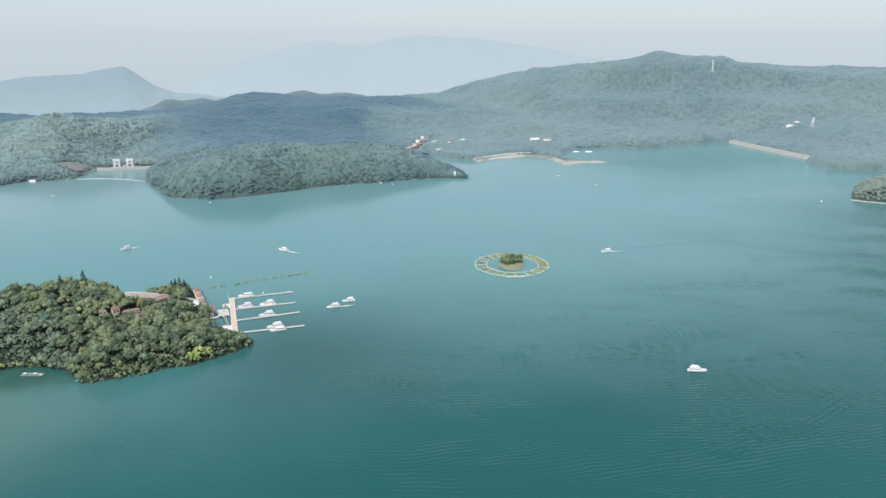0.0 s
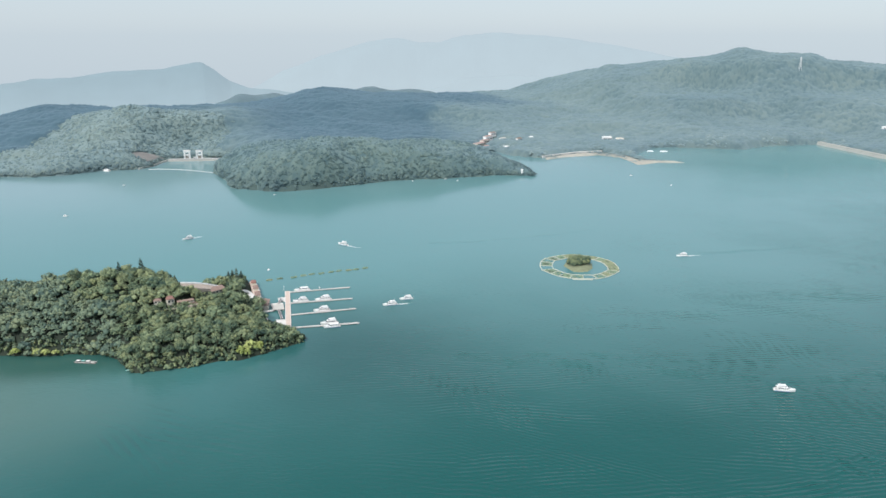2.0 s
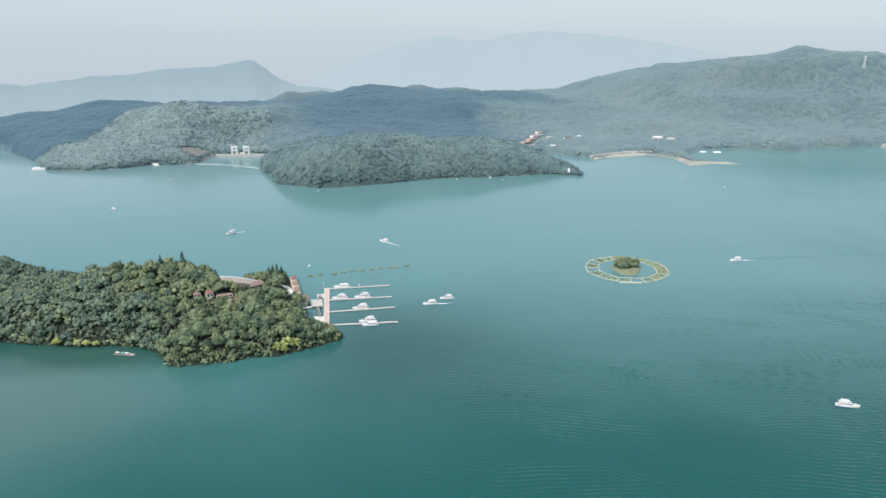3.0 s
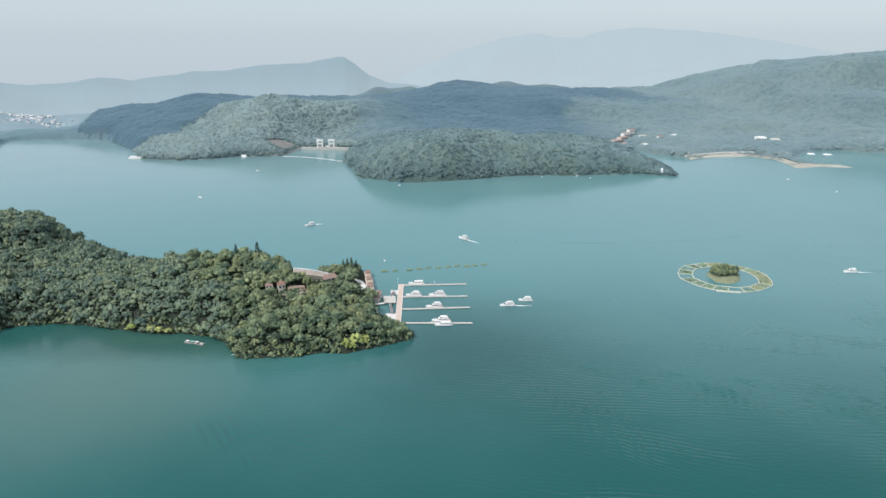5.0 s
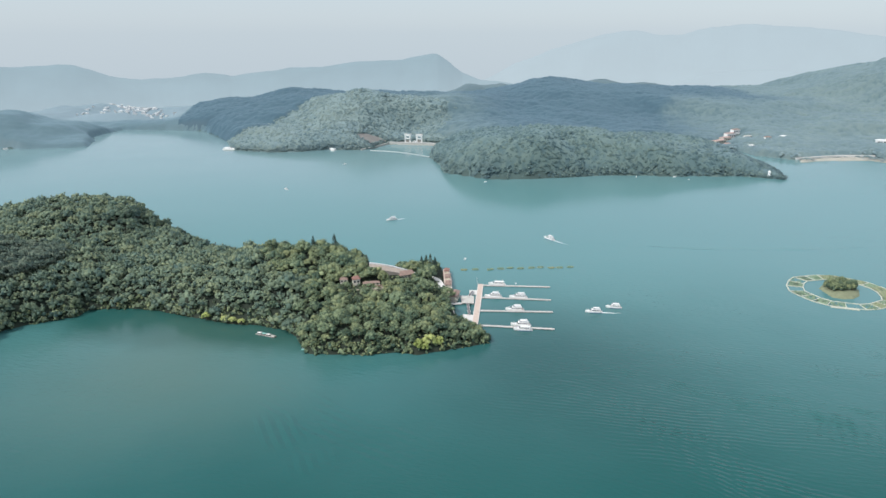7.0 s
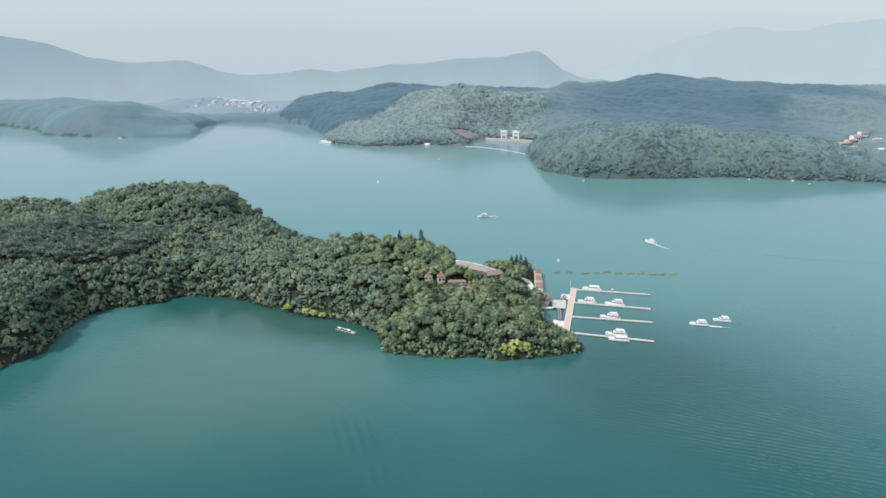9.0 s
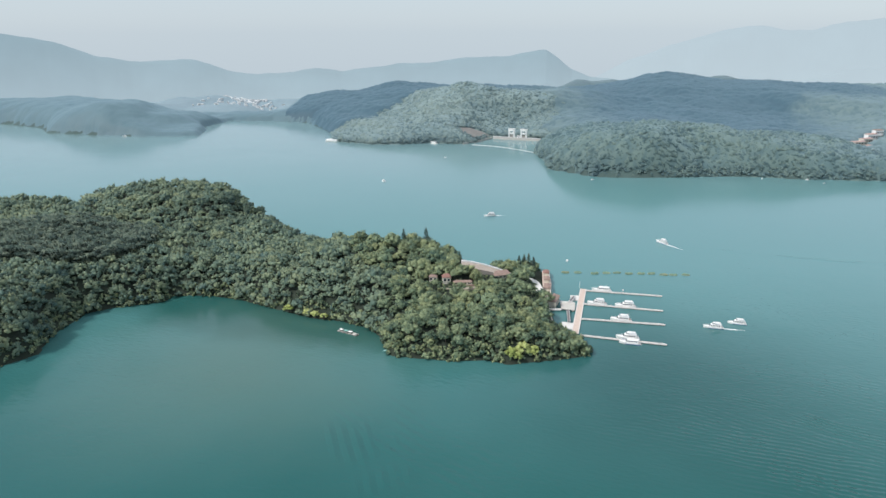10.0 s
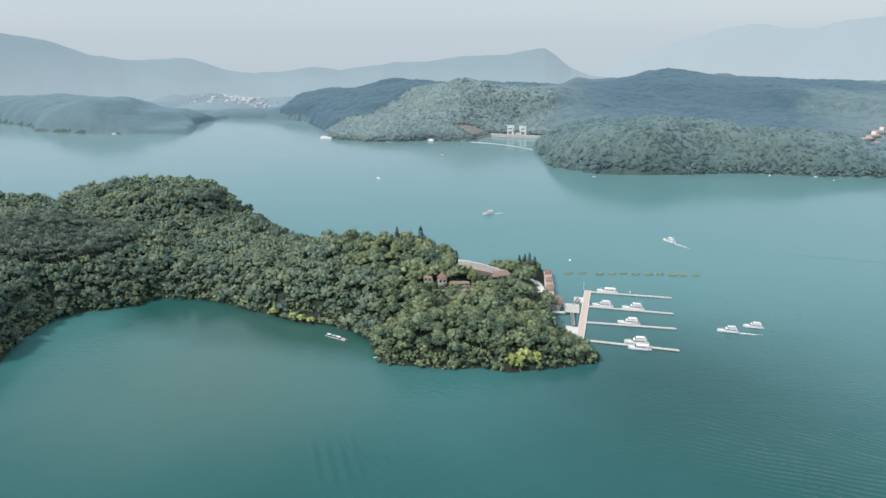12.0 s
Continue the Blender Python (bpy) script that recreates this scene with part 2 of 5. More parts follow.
wind = nd.new("ShaderNodeMapRange")
lk.new(noise_node(nd, lk, pos, 0.006, 3.0), wind.inputs[0])
wind.inputs[1].default_value, wind.inputs[2].default_value, wind.inputs[3].default_value, wind.inputs[4].default_value = 0.35, 0.65, 0.4, 1.4
stretch = nd.new("ShaderNodeMapping")
stretch.vector_type = "TEXTURE"
stretch.inputs["Rotation"].default_value = (0, 0, radians(-22))
stretch.inputs["Scale"].default_value = (2.2, 1.0, 1.0)
lk.new(pos, stretch.inputs[0])
ripple = mathn(nd, lk, "MULTIPLY", noise_node(nd, lk, stretch.outputs[0], 0.34, 3.0, 0.55), wind.outputs[0])
hgt = mathn(nd, lk, "ADD", ripple, mathn(nd, lk, "MULTIPLY", noise_node(nd, lk, pos, 0.045, 2.0), 0.8))
# trains of old wakes that cross one another in patches, off the point and out to the east
east = nd.new("ShaderNodeMapRange")
east.interpolation_type = "SMOOTHSTEP"
lk.new(mathn(nd, lk, "SUBTRACT", out_y.outputs[0], mathn(nd, lk, "MULTIPLY", out_y.outputs[1], 0.2)), east.inputs[0])
east.inputs[1].default_value, east.inputs[2].default_value = -60, 160
near = nd.new("ShaderNodeMapRange")
near.interpolation_type = "SMOOTHSTEP"
lk.new(out_y.outputs[1], near.inputs[0])
near.inputs[1].default_value, near.inputs[2].default_value, near.inputs[3].default_value, near.inputs[4].default_value = 260, 470, 1.0, 0.0
zone = mathn(nd, lk, "MULTIPLY", east.outputs[0], near.outputs[0])
for turn_, seed_, length_, size_ in ((-34, 40.0, 4.6, 0.85), (-52, 90.0, 3.8, 0.6), (-20, 170.0, 4.2, 0.75)):
    lane = nd.new("ShaderNodeMapping")
    lane.vector_type = "TEXTURE"
    lane.inputs["Location"].default_value, lane.inputs["Rotation"].default_value = (seed_, seed_ * 2, 0), (0, 0, radians(turn_))
    lk.new(pos, lane.inputs[0])
    train = nd.new("ShaderNodeTexWave")
    train.wave_type, train.bands_direction = "BANDS", "Y"
    train.inputs["Scale"].default_value = 6.2832 / (20 * length_)
    train.inputs["Distortion"].default_value, train.inputs["Detail"].default_value, train.inputs["Detail Scale"].default_value = 5.0, 1.0, 0.35
    lk.new(lane.outputs[0], train.inputs["Vector"])
    long_ = nd.new("ShaderNodeMapping")
    long_.inputs["Scale"].default_value = (0.3, 0.8, 1.0)
    lk.new(lane.outputs[0], long_.inputs[0])
    patchy = nd.new("ShaderNodeMapRange")
    patchy.interpolation_type = "SMOOTHSTEP"
    lk.new(noise_node(nd, lk, long_.outputs[0], 0.016, 3.0), patchy.inputs[0])
    patchy.inputs[1].default_value, patchy.inputs[2].default_value, patchy.inputs[3].default_value, patchy.inputs[4].default_value = 0.46, 0.68, 0.0, size_
    crest = mathn(nd, lk, "MULTIPLY", train.outputs["Fac"], patchy.outputs[0])
    hgt = mathn(nd, lk, "ADD", hgt, mathn(nd, lk, "MULTIPLY", crest, zone))
# smooth water far out in the lee of the hills
lee = nd.new("ShaderNodeMapRange")
lk.new(out_y.outputs[1], lee.inputs[0])
lee.inputs[1].default_value, lee.inputs[2].default_value, lee.inputs[3].default_value, lee.inputs[4].default_value = 350, 800, 1.0, 0.18
hgt = mathn(nd, lk, "MULTIPLY", hgt, lee.outputs[0])
hgt = mathn(nd, lk, "MULTIPLY", hgt, mathn(nd, lk, "SUBTRACT", 1.0, mathn(nd, lk, "MULTIPLY", calm_mirror.outputs[0], 0.5)))
bump(nd, lk, b, hgt, 0.45, 1.1)
b.inputs["Roughness"].default_value = 0.12


# ---------------------------------------------------------------- mesh helpers
def mesh_from(name, v, f, mat, smooth=False, tint=None, normals=None):
    """A mesh from vertex and triangle or quad arrays, with soft normals of its own where they are given."""
    v, f = np.asarray(v, np.float32), np.asarray(f, np.int32)
    me = bpy.data.meshes.new(name)
    k = f.shape[1]
    me.vertices.add(len(v))
    me.vertices.foreach_set("co", v.ravel())
    me.loops.add(f.size)
    me.loops.foreach_set("vertex_index", f.ravel())
    me.polygons.add(len(f))
    me.polygons.foreach_set("loop_start", np.arange(0, f.size, k, dtype=np.int32))
    me.polygons.foreach_set("loop_total", np.full(len(f), k, np.int32))
    me.polygons.foreach_set("use_smooth", np.full(len(f), smooth))
    if tint is not None:
        a = me.attributes.new("tint", "FLOAT", "POINT")
        a.data.foreach_set("value", np.asarray(tint, np.float32))
    me.materials.append(mat)
    me.update(calc_edges=True)
    if normals is not None:
        me.polygons.foreach_set("use_smooth", np.full(len(f), True))
        me.normals_split_custom_set_from_vertices(np.asarray(normals, np.float32))
    return me


def part(name, bm, mat, parent=None, label="", at=None):
    me = bpy.data.meshes.new(name)
    bm.to_mesh(me)
    bm.free()
    me.materials.append(mat)
    ob = new(name, me)
    if parent is not None:
        ob.parent = parent
    if at is not None:
        ob.matrix_basis = at
    return tagged(ob, label)


def thing(name, m, label, category, group="", kind=""):
    ob = new(name)
    ob.empty_display_size = 0.5
    ob.matrix_basis = m
    return tagged(ob, label, category, group, kind)


def box(bm, x0, x1, y0, y1, z0, z1, bevel=0.0):
    r = bmesh.ops.create_cube(bm, size=1.0, matrix=Matrix.Translation(((x0 + x1) / 2, (y0 + y1) / 2, (z0 + z1) / 2))
                              @ Matrix.Diagonal((x1 - x0, y1 - y0, z1 - z0, 1)))
    if bevel:
        es = list({e for vv in r["verts"] for e in vv.link_edges})
        bmesh.ops.bevel(bm, geom=es, offset=bevel, segments=2, affect="EDGES", profile=0.5)
    return bm


def boxed(*a, bevel=0.0):
    return box(bmesh.new(), *a, bevel=bevel)


def prism(outline, z0, z1):
    """An upright solid over an outline of (x, y)."""
    bm = bmesh.new()
    lo = [bm.verts.new((x, y, z0)) for x, y in outline]
    hi = [bm.verts.new((x, y, z1)) for x, y in outline]
    n = len(lo)
    bm.faces.new(lo[::-1])
    bm.faces.new(hi)
    for i in range(n):
        bm.faces.new((lo[i], lo[(i + 1) % n], hi[(i + 1) % n], hi[i]))
    bmesh.ops.recalc_face_normals(bm, faces=bm.faces)
    return bm


def tube(bm, a, b_, r0, r1, n=8):
    a, b_ = Vector(a), Vector(b_)
    d = b_ - a
    m = Matrix.Translation((a + b_) / 2) @ d.to_track_quat("Z", "Y").to_matrix().to_4x4()
    bmesh.ops.create_cone(bm, cap_ends=True, segments=n, radius1=r0, radius2=r1, depth=d.length, matrix=m)
    return bm


# ---------------------------------------------------------------- land forms
def fbm(x, y, seed, octaves=4):
    """Smooth noise on arrays, about -1 to 1."""
    rs = np.random.RandomState(seed)
    out, amp, fr = np.zeros_like(x), 1.0, 1.0
    for _ in range(octaves):
        for _ in range(3):
            a, ph = rs.uniform(0, 2 * np.pi), rs.uniform(0, 2 * np.pi, 2)
            u, w = np.cos(a) * x + np.sin(a) * y, -np.sin(a) * x + np.cos(a) * y
            out += amp / 3 * np.sin(u * fr + ph[0] + 1.3 * np.sin(w * fr * 0.7 + ph[1]))
        amp, fr = amp * 0.5, fr * 2.1
    return out


def shore_distance(x, y, poly):
    """Distance to a shoreline, positive on land."""
    p = np.array(poly, float)
    q = np.roll(p, -1, 0)
    best, inside = np.full(x.shape, 1e18), np.zeros(x.shape, bool)
    for (ax, ay), (bx, by) in zip(p, q):
        dx, dy = bx - ax, by - ay
        t = np.clip(((x - ax) * dx + (y - ay) * dy) / (dx * dx + dy * dy + 1e-9), 0, 1)
        best = np.minimum(best, (x - ax - t * dx) ** 2 + (y - ay - t * dy) ** 2)
        if ay != by:
            inside ^= ((ay > y) != (by > y)) & (x < (bx - ax) * (y - ay) / (by - ay) + ax)
    return np.where(inside, 1, -1) * np.sqrt(best)


class Land:
    """Ground inside a shoreline: heights blend between hilltops and saddles and fall to the water."""

    def __init__(self, shore, tops, fall, soft, rough, seed, power=2.0, wobble=2.5, folds=()):
        self.wobble, self.folds = wobble, folds
        self.shore, self.tops, self.fall, self.soft, self.rough, self.seed, self.power = shore, tops, fall, soft, rough, seed, power

    def height(self, x, y):
        x, y = np.asarray(x, float), np.asarray(y, float)
        d = shore_distance(x, y, self.shore) + self.wobble * fbm(x / 14, y / 14, self.seed + 9, 2)
        num, den = np.zeros_like(x), np.zeros_like(x)
        for tx, ty, tz in self.tops:
            w = 1 / ((x - tx) ** 2 + (y - ty) ** 2 + self.soft ** 2) ** self.power
            num, den = num + w * tz, den + w
        h = num / den
        h = h + self.rough * fbm(x / 45, y / 45, self.seed) + 0.03 * h * fbm(x / 105, y / 105, self.seed + 3)
        for fx, fy, rx, ry, dz in self.folds:     # spurs and gullies
            h = h + dz * np.exp(-0.5 * (((x - fx) / rx) ** 2 + ((y - fy) / ry) ** 2))
        up = 1 - np.exp(-np.maximum(d, 0) / self.fall)
        return np.where(d > 0, 0.6 + np.maximum(h, 2) * up, np.maximum(-6, d * 0.5))

    def mesh(self, name, x0, x1, y0, y1, step, mat):
        xs, ys = np.arange(x0, x1 + 1, step), np.arange(y0, y1 + 1, step)
        gx, gy = np.meshgrid(xs, ys)
        z = self.height(gx, gy)
        n, m = len(xs), len(ys)
        i = (np.arange(m - 1)[:, None] * n + np.arange(n - 1)[None]).ravel()
        f = np.stack([i, i + 1, i + n + 1, i + n], 1)
        keep = z.ravel()[f].max(1) > -4
        v = np.stack([gx.ravel(), gy.ravel(), z.ravel()], 1)
        used = np.unique(f[keep])
        back = np.zeros(len(v), int)
        back[used] = np.arange(len(used))
        return new(name, mesh_from(name, v[used], back[f[keep]], mat, True))


PEN_SHORE = [(-302, 438), (-308, 461), (-309, 483), (-305, 516), (-285, 530), (-248, 542), (-248, 557), (-231, 559), (-207, 557),
             (-180, 546), (-157, 531), (-141, 522), (-106, 504), (-88, 499), (-60, 481), (-52, 468), (-42, 434), (-24, 429), (6, 424),
             (28, 425), (43, 417), (56, 421), (81, 426), (102, 432), (104, 441), (98, 465), (87, 492), (86, 525), (90, 590), (94, 618),
             (80, 630), (40, 625), (0, 630), (-60, 642), (-110, 660), (-150, 690), (-180, 730), (-205, 780), (-250, 840), (-330, 880), (-430, 900),
             (-600, 920), (-900, 800), (-900, 300), (-600, 250), (-420, 320), (-340, 390)]
PEN_TOPS = [(-20, 580, 34), (-45, 572, 38), (-90, 585, 33), (-134, 605, 29), (-165, 640, 22), (-200, 690, 22), (-225, 750, 19), (-262, 750, 43),
            (-300, 770, 46), (-345, 775, 48), (-385, 785, 47), (-410, 790, 36), (-450, 790, 20), (-490, 785, 29), (-530, 780, 30), (-600, 800, 28), (-420, 870, 3), (-490, 865, 3), (-560, 865, 3), (-15, 518, 25), (2, 511, 26), (18, 512, 24), (0, 494, 17), (15, 494, 16),
            (15, 542, 40), (14, 530, 32), (35, 548, 32), (34, 538, 25), (50, 551, 24), (48, 540, 18), (60, 562, 12), (25, 572, 15), (42, 578, 9), (5, 585, 20), (30, 528, 16), (50, 535, 12), (80, 590, 3), (75, 480, 8), (40, 470, 17), (-30, 480, 20), (-80, 545, 25),
            (-200, 600, 20), (-300, 620, 28), (-400, 600, 38), (-420, 480, 38), (80, 620, 3)]
peninsula = Land(PEN_SHORE, PEN_TOPS, 12, 16, 2.0, 5, wobble=1.2)

FAR_SHORE = [(-3000, 2050), (-1500, 1950), (-1133, 1825), (-999, 1739), (-945, 1653), (-812, 1609), (-686, 1586), (-568, 1590),
             (-580, 1680), (-607, 1745), (-575, 1885), (-463, 1870), (-352, 1827), (-269, 1627), (-230, 1490), (-154, 1450), (-96, 1447),
             (-23, 1466), (40, 1450), (70, 1475), (98, 1548), (232, 1500), (196, 1440), (174, 1334), (183, 1245), (178, 1165), (243, 1098),
             (281, 1088), (375, 1087), (481, 1094), (574, 1064), (679, 1052), (748, 1010), (768, 1060), (775, 1117), (793, 1253),
             (809, 1303), (835, 1310), (840, 1244), (880, 1185), (893, 1165), (940, 1175), (1030, 1160), (1053, 1106), (1039, 1059), (1023, 1015),
             (1079, 1016), (1129, 986), (1120, 1010), (1090, 1060), (1110, 1120), (1216, 1184), (1285, 1153), (1396, 1062), (1420, 1060),
             (1488, 1075), (1652, 1030), (1573, 760), (1501, 723), (1470, 660), (1521, 605), (1700, 450), (2400, 100), (3400, -500),
             (3800, 1500), (3000, 2900), (2600, 3600), (1200, 4350), (-1500, 4350), (-3000, 3900)]
FAR_TOPS = [(-800, 1725, 64), (-930, 1720, 55), (-680, 1750, 36), (-600, 1650, 12), (-1133, 1950, 50), (-620, 1945, 12), (-640, 2130, 24), (-760, 2250, 30), (-518, 2035, 8), (-455, 2050, 31), (-361, 2069, 43),
            (-265, 2083, 50), (-134, 2096, 84), (-53, 2099, 63), (-230, 1580, 10), (-188, 1650, 25), (-116, 1750, 50), (-31, 1790, 80), (67, 1790, 92), (165, 1785, 84), (221, 1786, 76),
            (160, 1560, 12), (370, 2169, 56), (468, 2150, 57), (546, 2131, 74), (606, 2115, 100), (680, 2092, 104), (755, 2067, 85), (825, 2039, 78),
            (957, 1981, 78), (1054, 1931, 76), (1124, 1891, 64), (1180, 1850, 50), (225, 1215, 46), (270, 1190, 66), (336, 1175, 70), (430, 1160, 61), (526, 1140, 49),
            (612, 1120, 40), (680, 1085, 28), (735, 1035, 8), (450, 1480, 34), (620, 1450, 26), (800, 1500, 14), (845, 1400, 4), (300, 1600, 35), (700, 1300, 22),
            (1030, 1180, 2), (1040, 1080, 1.5), (1110, 1000, 1), (1218, 1330, 3), (950, 1250, 10), (1454, 2154, 53), (1632, 2028, 118), (1732, 1948, 156),
            (1796, 1892, 157), (1887, 1806, 178), (1945, 1748, 189), (2052, 1630, 210), (2139, 1524, 199), (2250, 1369, 172), (2345, 1218, 159), (2437, 1047, 171),
            (1300, 1500, 28), (1600, 1200, 22), (1680, 980, 8), (1900, 900, 40), (1700, 1480, 85), (2000, 1150, 90), (1560, 700, 10), (1750, 600, 30),
            (-1500, 2250, 12), (-1300, 2050, 35)]
FAR_TOPS += [(x, y, 1.0) for y in (2420, 2600, 2900, 3300, 3800, 4200) for x in range(-2700, 3000, 220) if x < 1250 or y > 2600]
far_land = Land(FAR_SHORE, FAR_TOPS, 30, 45, 6.5, 21, folds=((430, 1090, 36, 42, -36), (340, 1090, 36, 40, 22), (540, 1085, 40, 35, 10)))

lake_bm = bmesh.new()
lake_bm.faces.new([lake_bm.verts.new(c) for c in ((-4300, -4300, 0), (4300, -4300, 0), (4300, 2350, 0), (-4300, 2350, 0))])
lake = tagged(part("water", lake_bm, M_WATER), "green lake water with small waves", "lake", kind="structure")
tagged(peninsula.mesh("ground", -700, 130, 290, 950, 3.5, M_SOIL), "dark soil and undergrowth of the wooded peninsula", "ground", kind="structure")
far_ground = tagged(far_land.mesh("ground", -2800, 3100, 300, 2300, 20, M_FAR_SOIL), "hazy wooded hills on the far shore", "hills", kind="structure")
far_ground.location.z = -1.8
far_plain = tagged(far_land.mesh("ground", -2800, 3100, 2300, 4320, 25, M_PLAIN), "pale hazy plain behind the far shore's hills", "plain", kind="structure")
for v in far_plain.data.vertices:      # the country behind the hills falls away to the lowlands
    v.co.z -= 0.2 * max(0.0, v.co.y - 2380)


def far_range(name, crest, mat, front, back, label):
    """A mountain range: a crest of (x, y, z) with spurs and gullies before and behind it, its foot down in the lowlands."""
    c = np.array(crest, float)
    s = np.linspace(0, len(c) - 1, 24 * (len(c) - 1) + 1)
    k = np.arange(len(c))
    x, y, z = (np.interp(s, k, c[:, j]) for j in range(3))
    ker = np.hanning(15) / np.hanning(15).sum()
    z = np.convolve(np.pad(z, 7, "edge"), ker, "valid") + 3.5 * fbm(x / 42, y / 42, 79, 3)
    r = np.hypot(x, y)
    rows, foot = [], -350
    for u in np.linspace(-1, 1, 41):
        far = u * (front if u < 0 else back)
        px_, py_ = x * (1 + far / r), y * (1 + far / r)
        prof = max(0.0, 1.09 - math.sqrt(u * u + 0.008)) ** 1.3
        spur = (5 + 0.03 * np.abs(z)) * fbm(px_ / 260, py_ / 160, 77, 2) * min(1, 3 * abs(u)) * min(1, 3 * (1 - abs(u))) + 3.0 * fbm(px_ / 45, py_ / 45, 78, 3)
        rows.append(np.stack([px_, py_, foot + (z - foot) * min(1.0, prof) + spur], 1))
    v = np.concatenate(rows)
    n = len(s)
    i = (np.arange(40)[:, None] * n + np.arange(n - 1)[None]).ravel()
    f = np.stack([i, i + 1, i + n + 1, i + n], 1)
    return tagged(new(name, mesh_from(name, v, f, mat, True)), label, "mountains", kind="structure")


CREST_WEST = [(-2494, 3127, 224), (-2269, 3294, 247), (-2054, 3432, 227), (-1898, 3521, 190), (-1754, 3595, 127), (-1596, 3668, 91), (-1320,
    3776, 98), (-1139, 3835, 40), (-1001, 3873, 14), (-857, 3907, 24), (-680, 3942, 45), (-561, 3961, 25), (-408, 3979, 42), (-254,
    3992, 64), (-68, 3999, 72), (210, 3994, 98), (364, 3983, 100), (454, 3974, 124), (560, 3961, 133), (621, 3951, 91), (698, 3939,
    32), (789, 3921, -6), (935, 3889, -20), (1107, 3844, -53)]
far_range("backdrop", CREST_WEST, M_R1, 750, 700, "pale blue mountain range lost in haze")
CREST_NORTH = [(1481, 3281, -29), (1642, 3204, 19), (1799, 3118, 70), (2001, 2993, 78), (2122, 2908, 52), (2310, 2761, -17)]
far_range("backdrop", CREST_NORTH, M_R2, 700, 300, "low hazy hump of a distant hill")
CREST_FAR = [(833, 4473, -94), (963, 4447, -26), (1121, 4410, 59), (1335, 4350, 140), (1538, 4282, 204), (1677, 4230, 243), (1813, 4173, 260),
    (1921, 4125, 232), (2048, 4063, 231), (2188, 3990, 273), (2339, 3903, 291), (2698, 3664, 264), (2981, 3437, 211), (3340, 3089,
    119)]
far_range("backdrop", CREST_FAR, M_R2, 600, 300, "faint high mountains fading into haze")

CREST_MID = [(300, 2700, -20), (430, 2700, 28), (500, 2700, 54), (560, 2700, 46), (640, 2700, 54), (760, 2690, 32), (900, 2680, 50), (1043, 2680, 70), (1130, 2670, 50), (1223, 2670, 58),
    (1320, 2650, 38), (1500, 2600, -20)]
far_range("backdrop", CREST_MID, M_R0, 300, 200, "hazy grey-green wooded hills behind the ridge")

# ---------------------------------------------------------------- woods
def ico(sub):
    bm = bmesh.new()
    bmesh.ops.create_icosphere(bm, subdivisions=sub, radius=1.0)
    v = np.array([q.co[:] for q in bm.verts])
    f = np.array([[q.index for q in p.verts] for p in bm.faces])
    bm.free()
    return v, f


ICO1 = ico(1)
OCTA = (np.array([(1, 0, 0), (-1, 0, 0), (0, 1, 0), (0, -1, 0), (0, 0, 1), (0, 0, -1)], float),
        np.array([(0, 2, 4), (2, 1, 4), (1, 3, 4), (3, 0, 4), (2, 0, 5), (1, 2, 5), (3, 1, 5), (0, 3, 5)]))


TETRA = (np.array([(1, 1, 1), (1, -1, -1), (-1, 1, -1), (-1, -1, 1)], float) / 1.73, np.array([(0, 1, 2), (0, 3, 1), (0, 2, 3), (1, 3, 2)]))


def unit(n):
    return n / np.maximum(np.linalg.norm(n, axis=-1, keepdims=True), 1e-6)


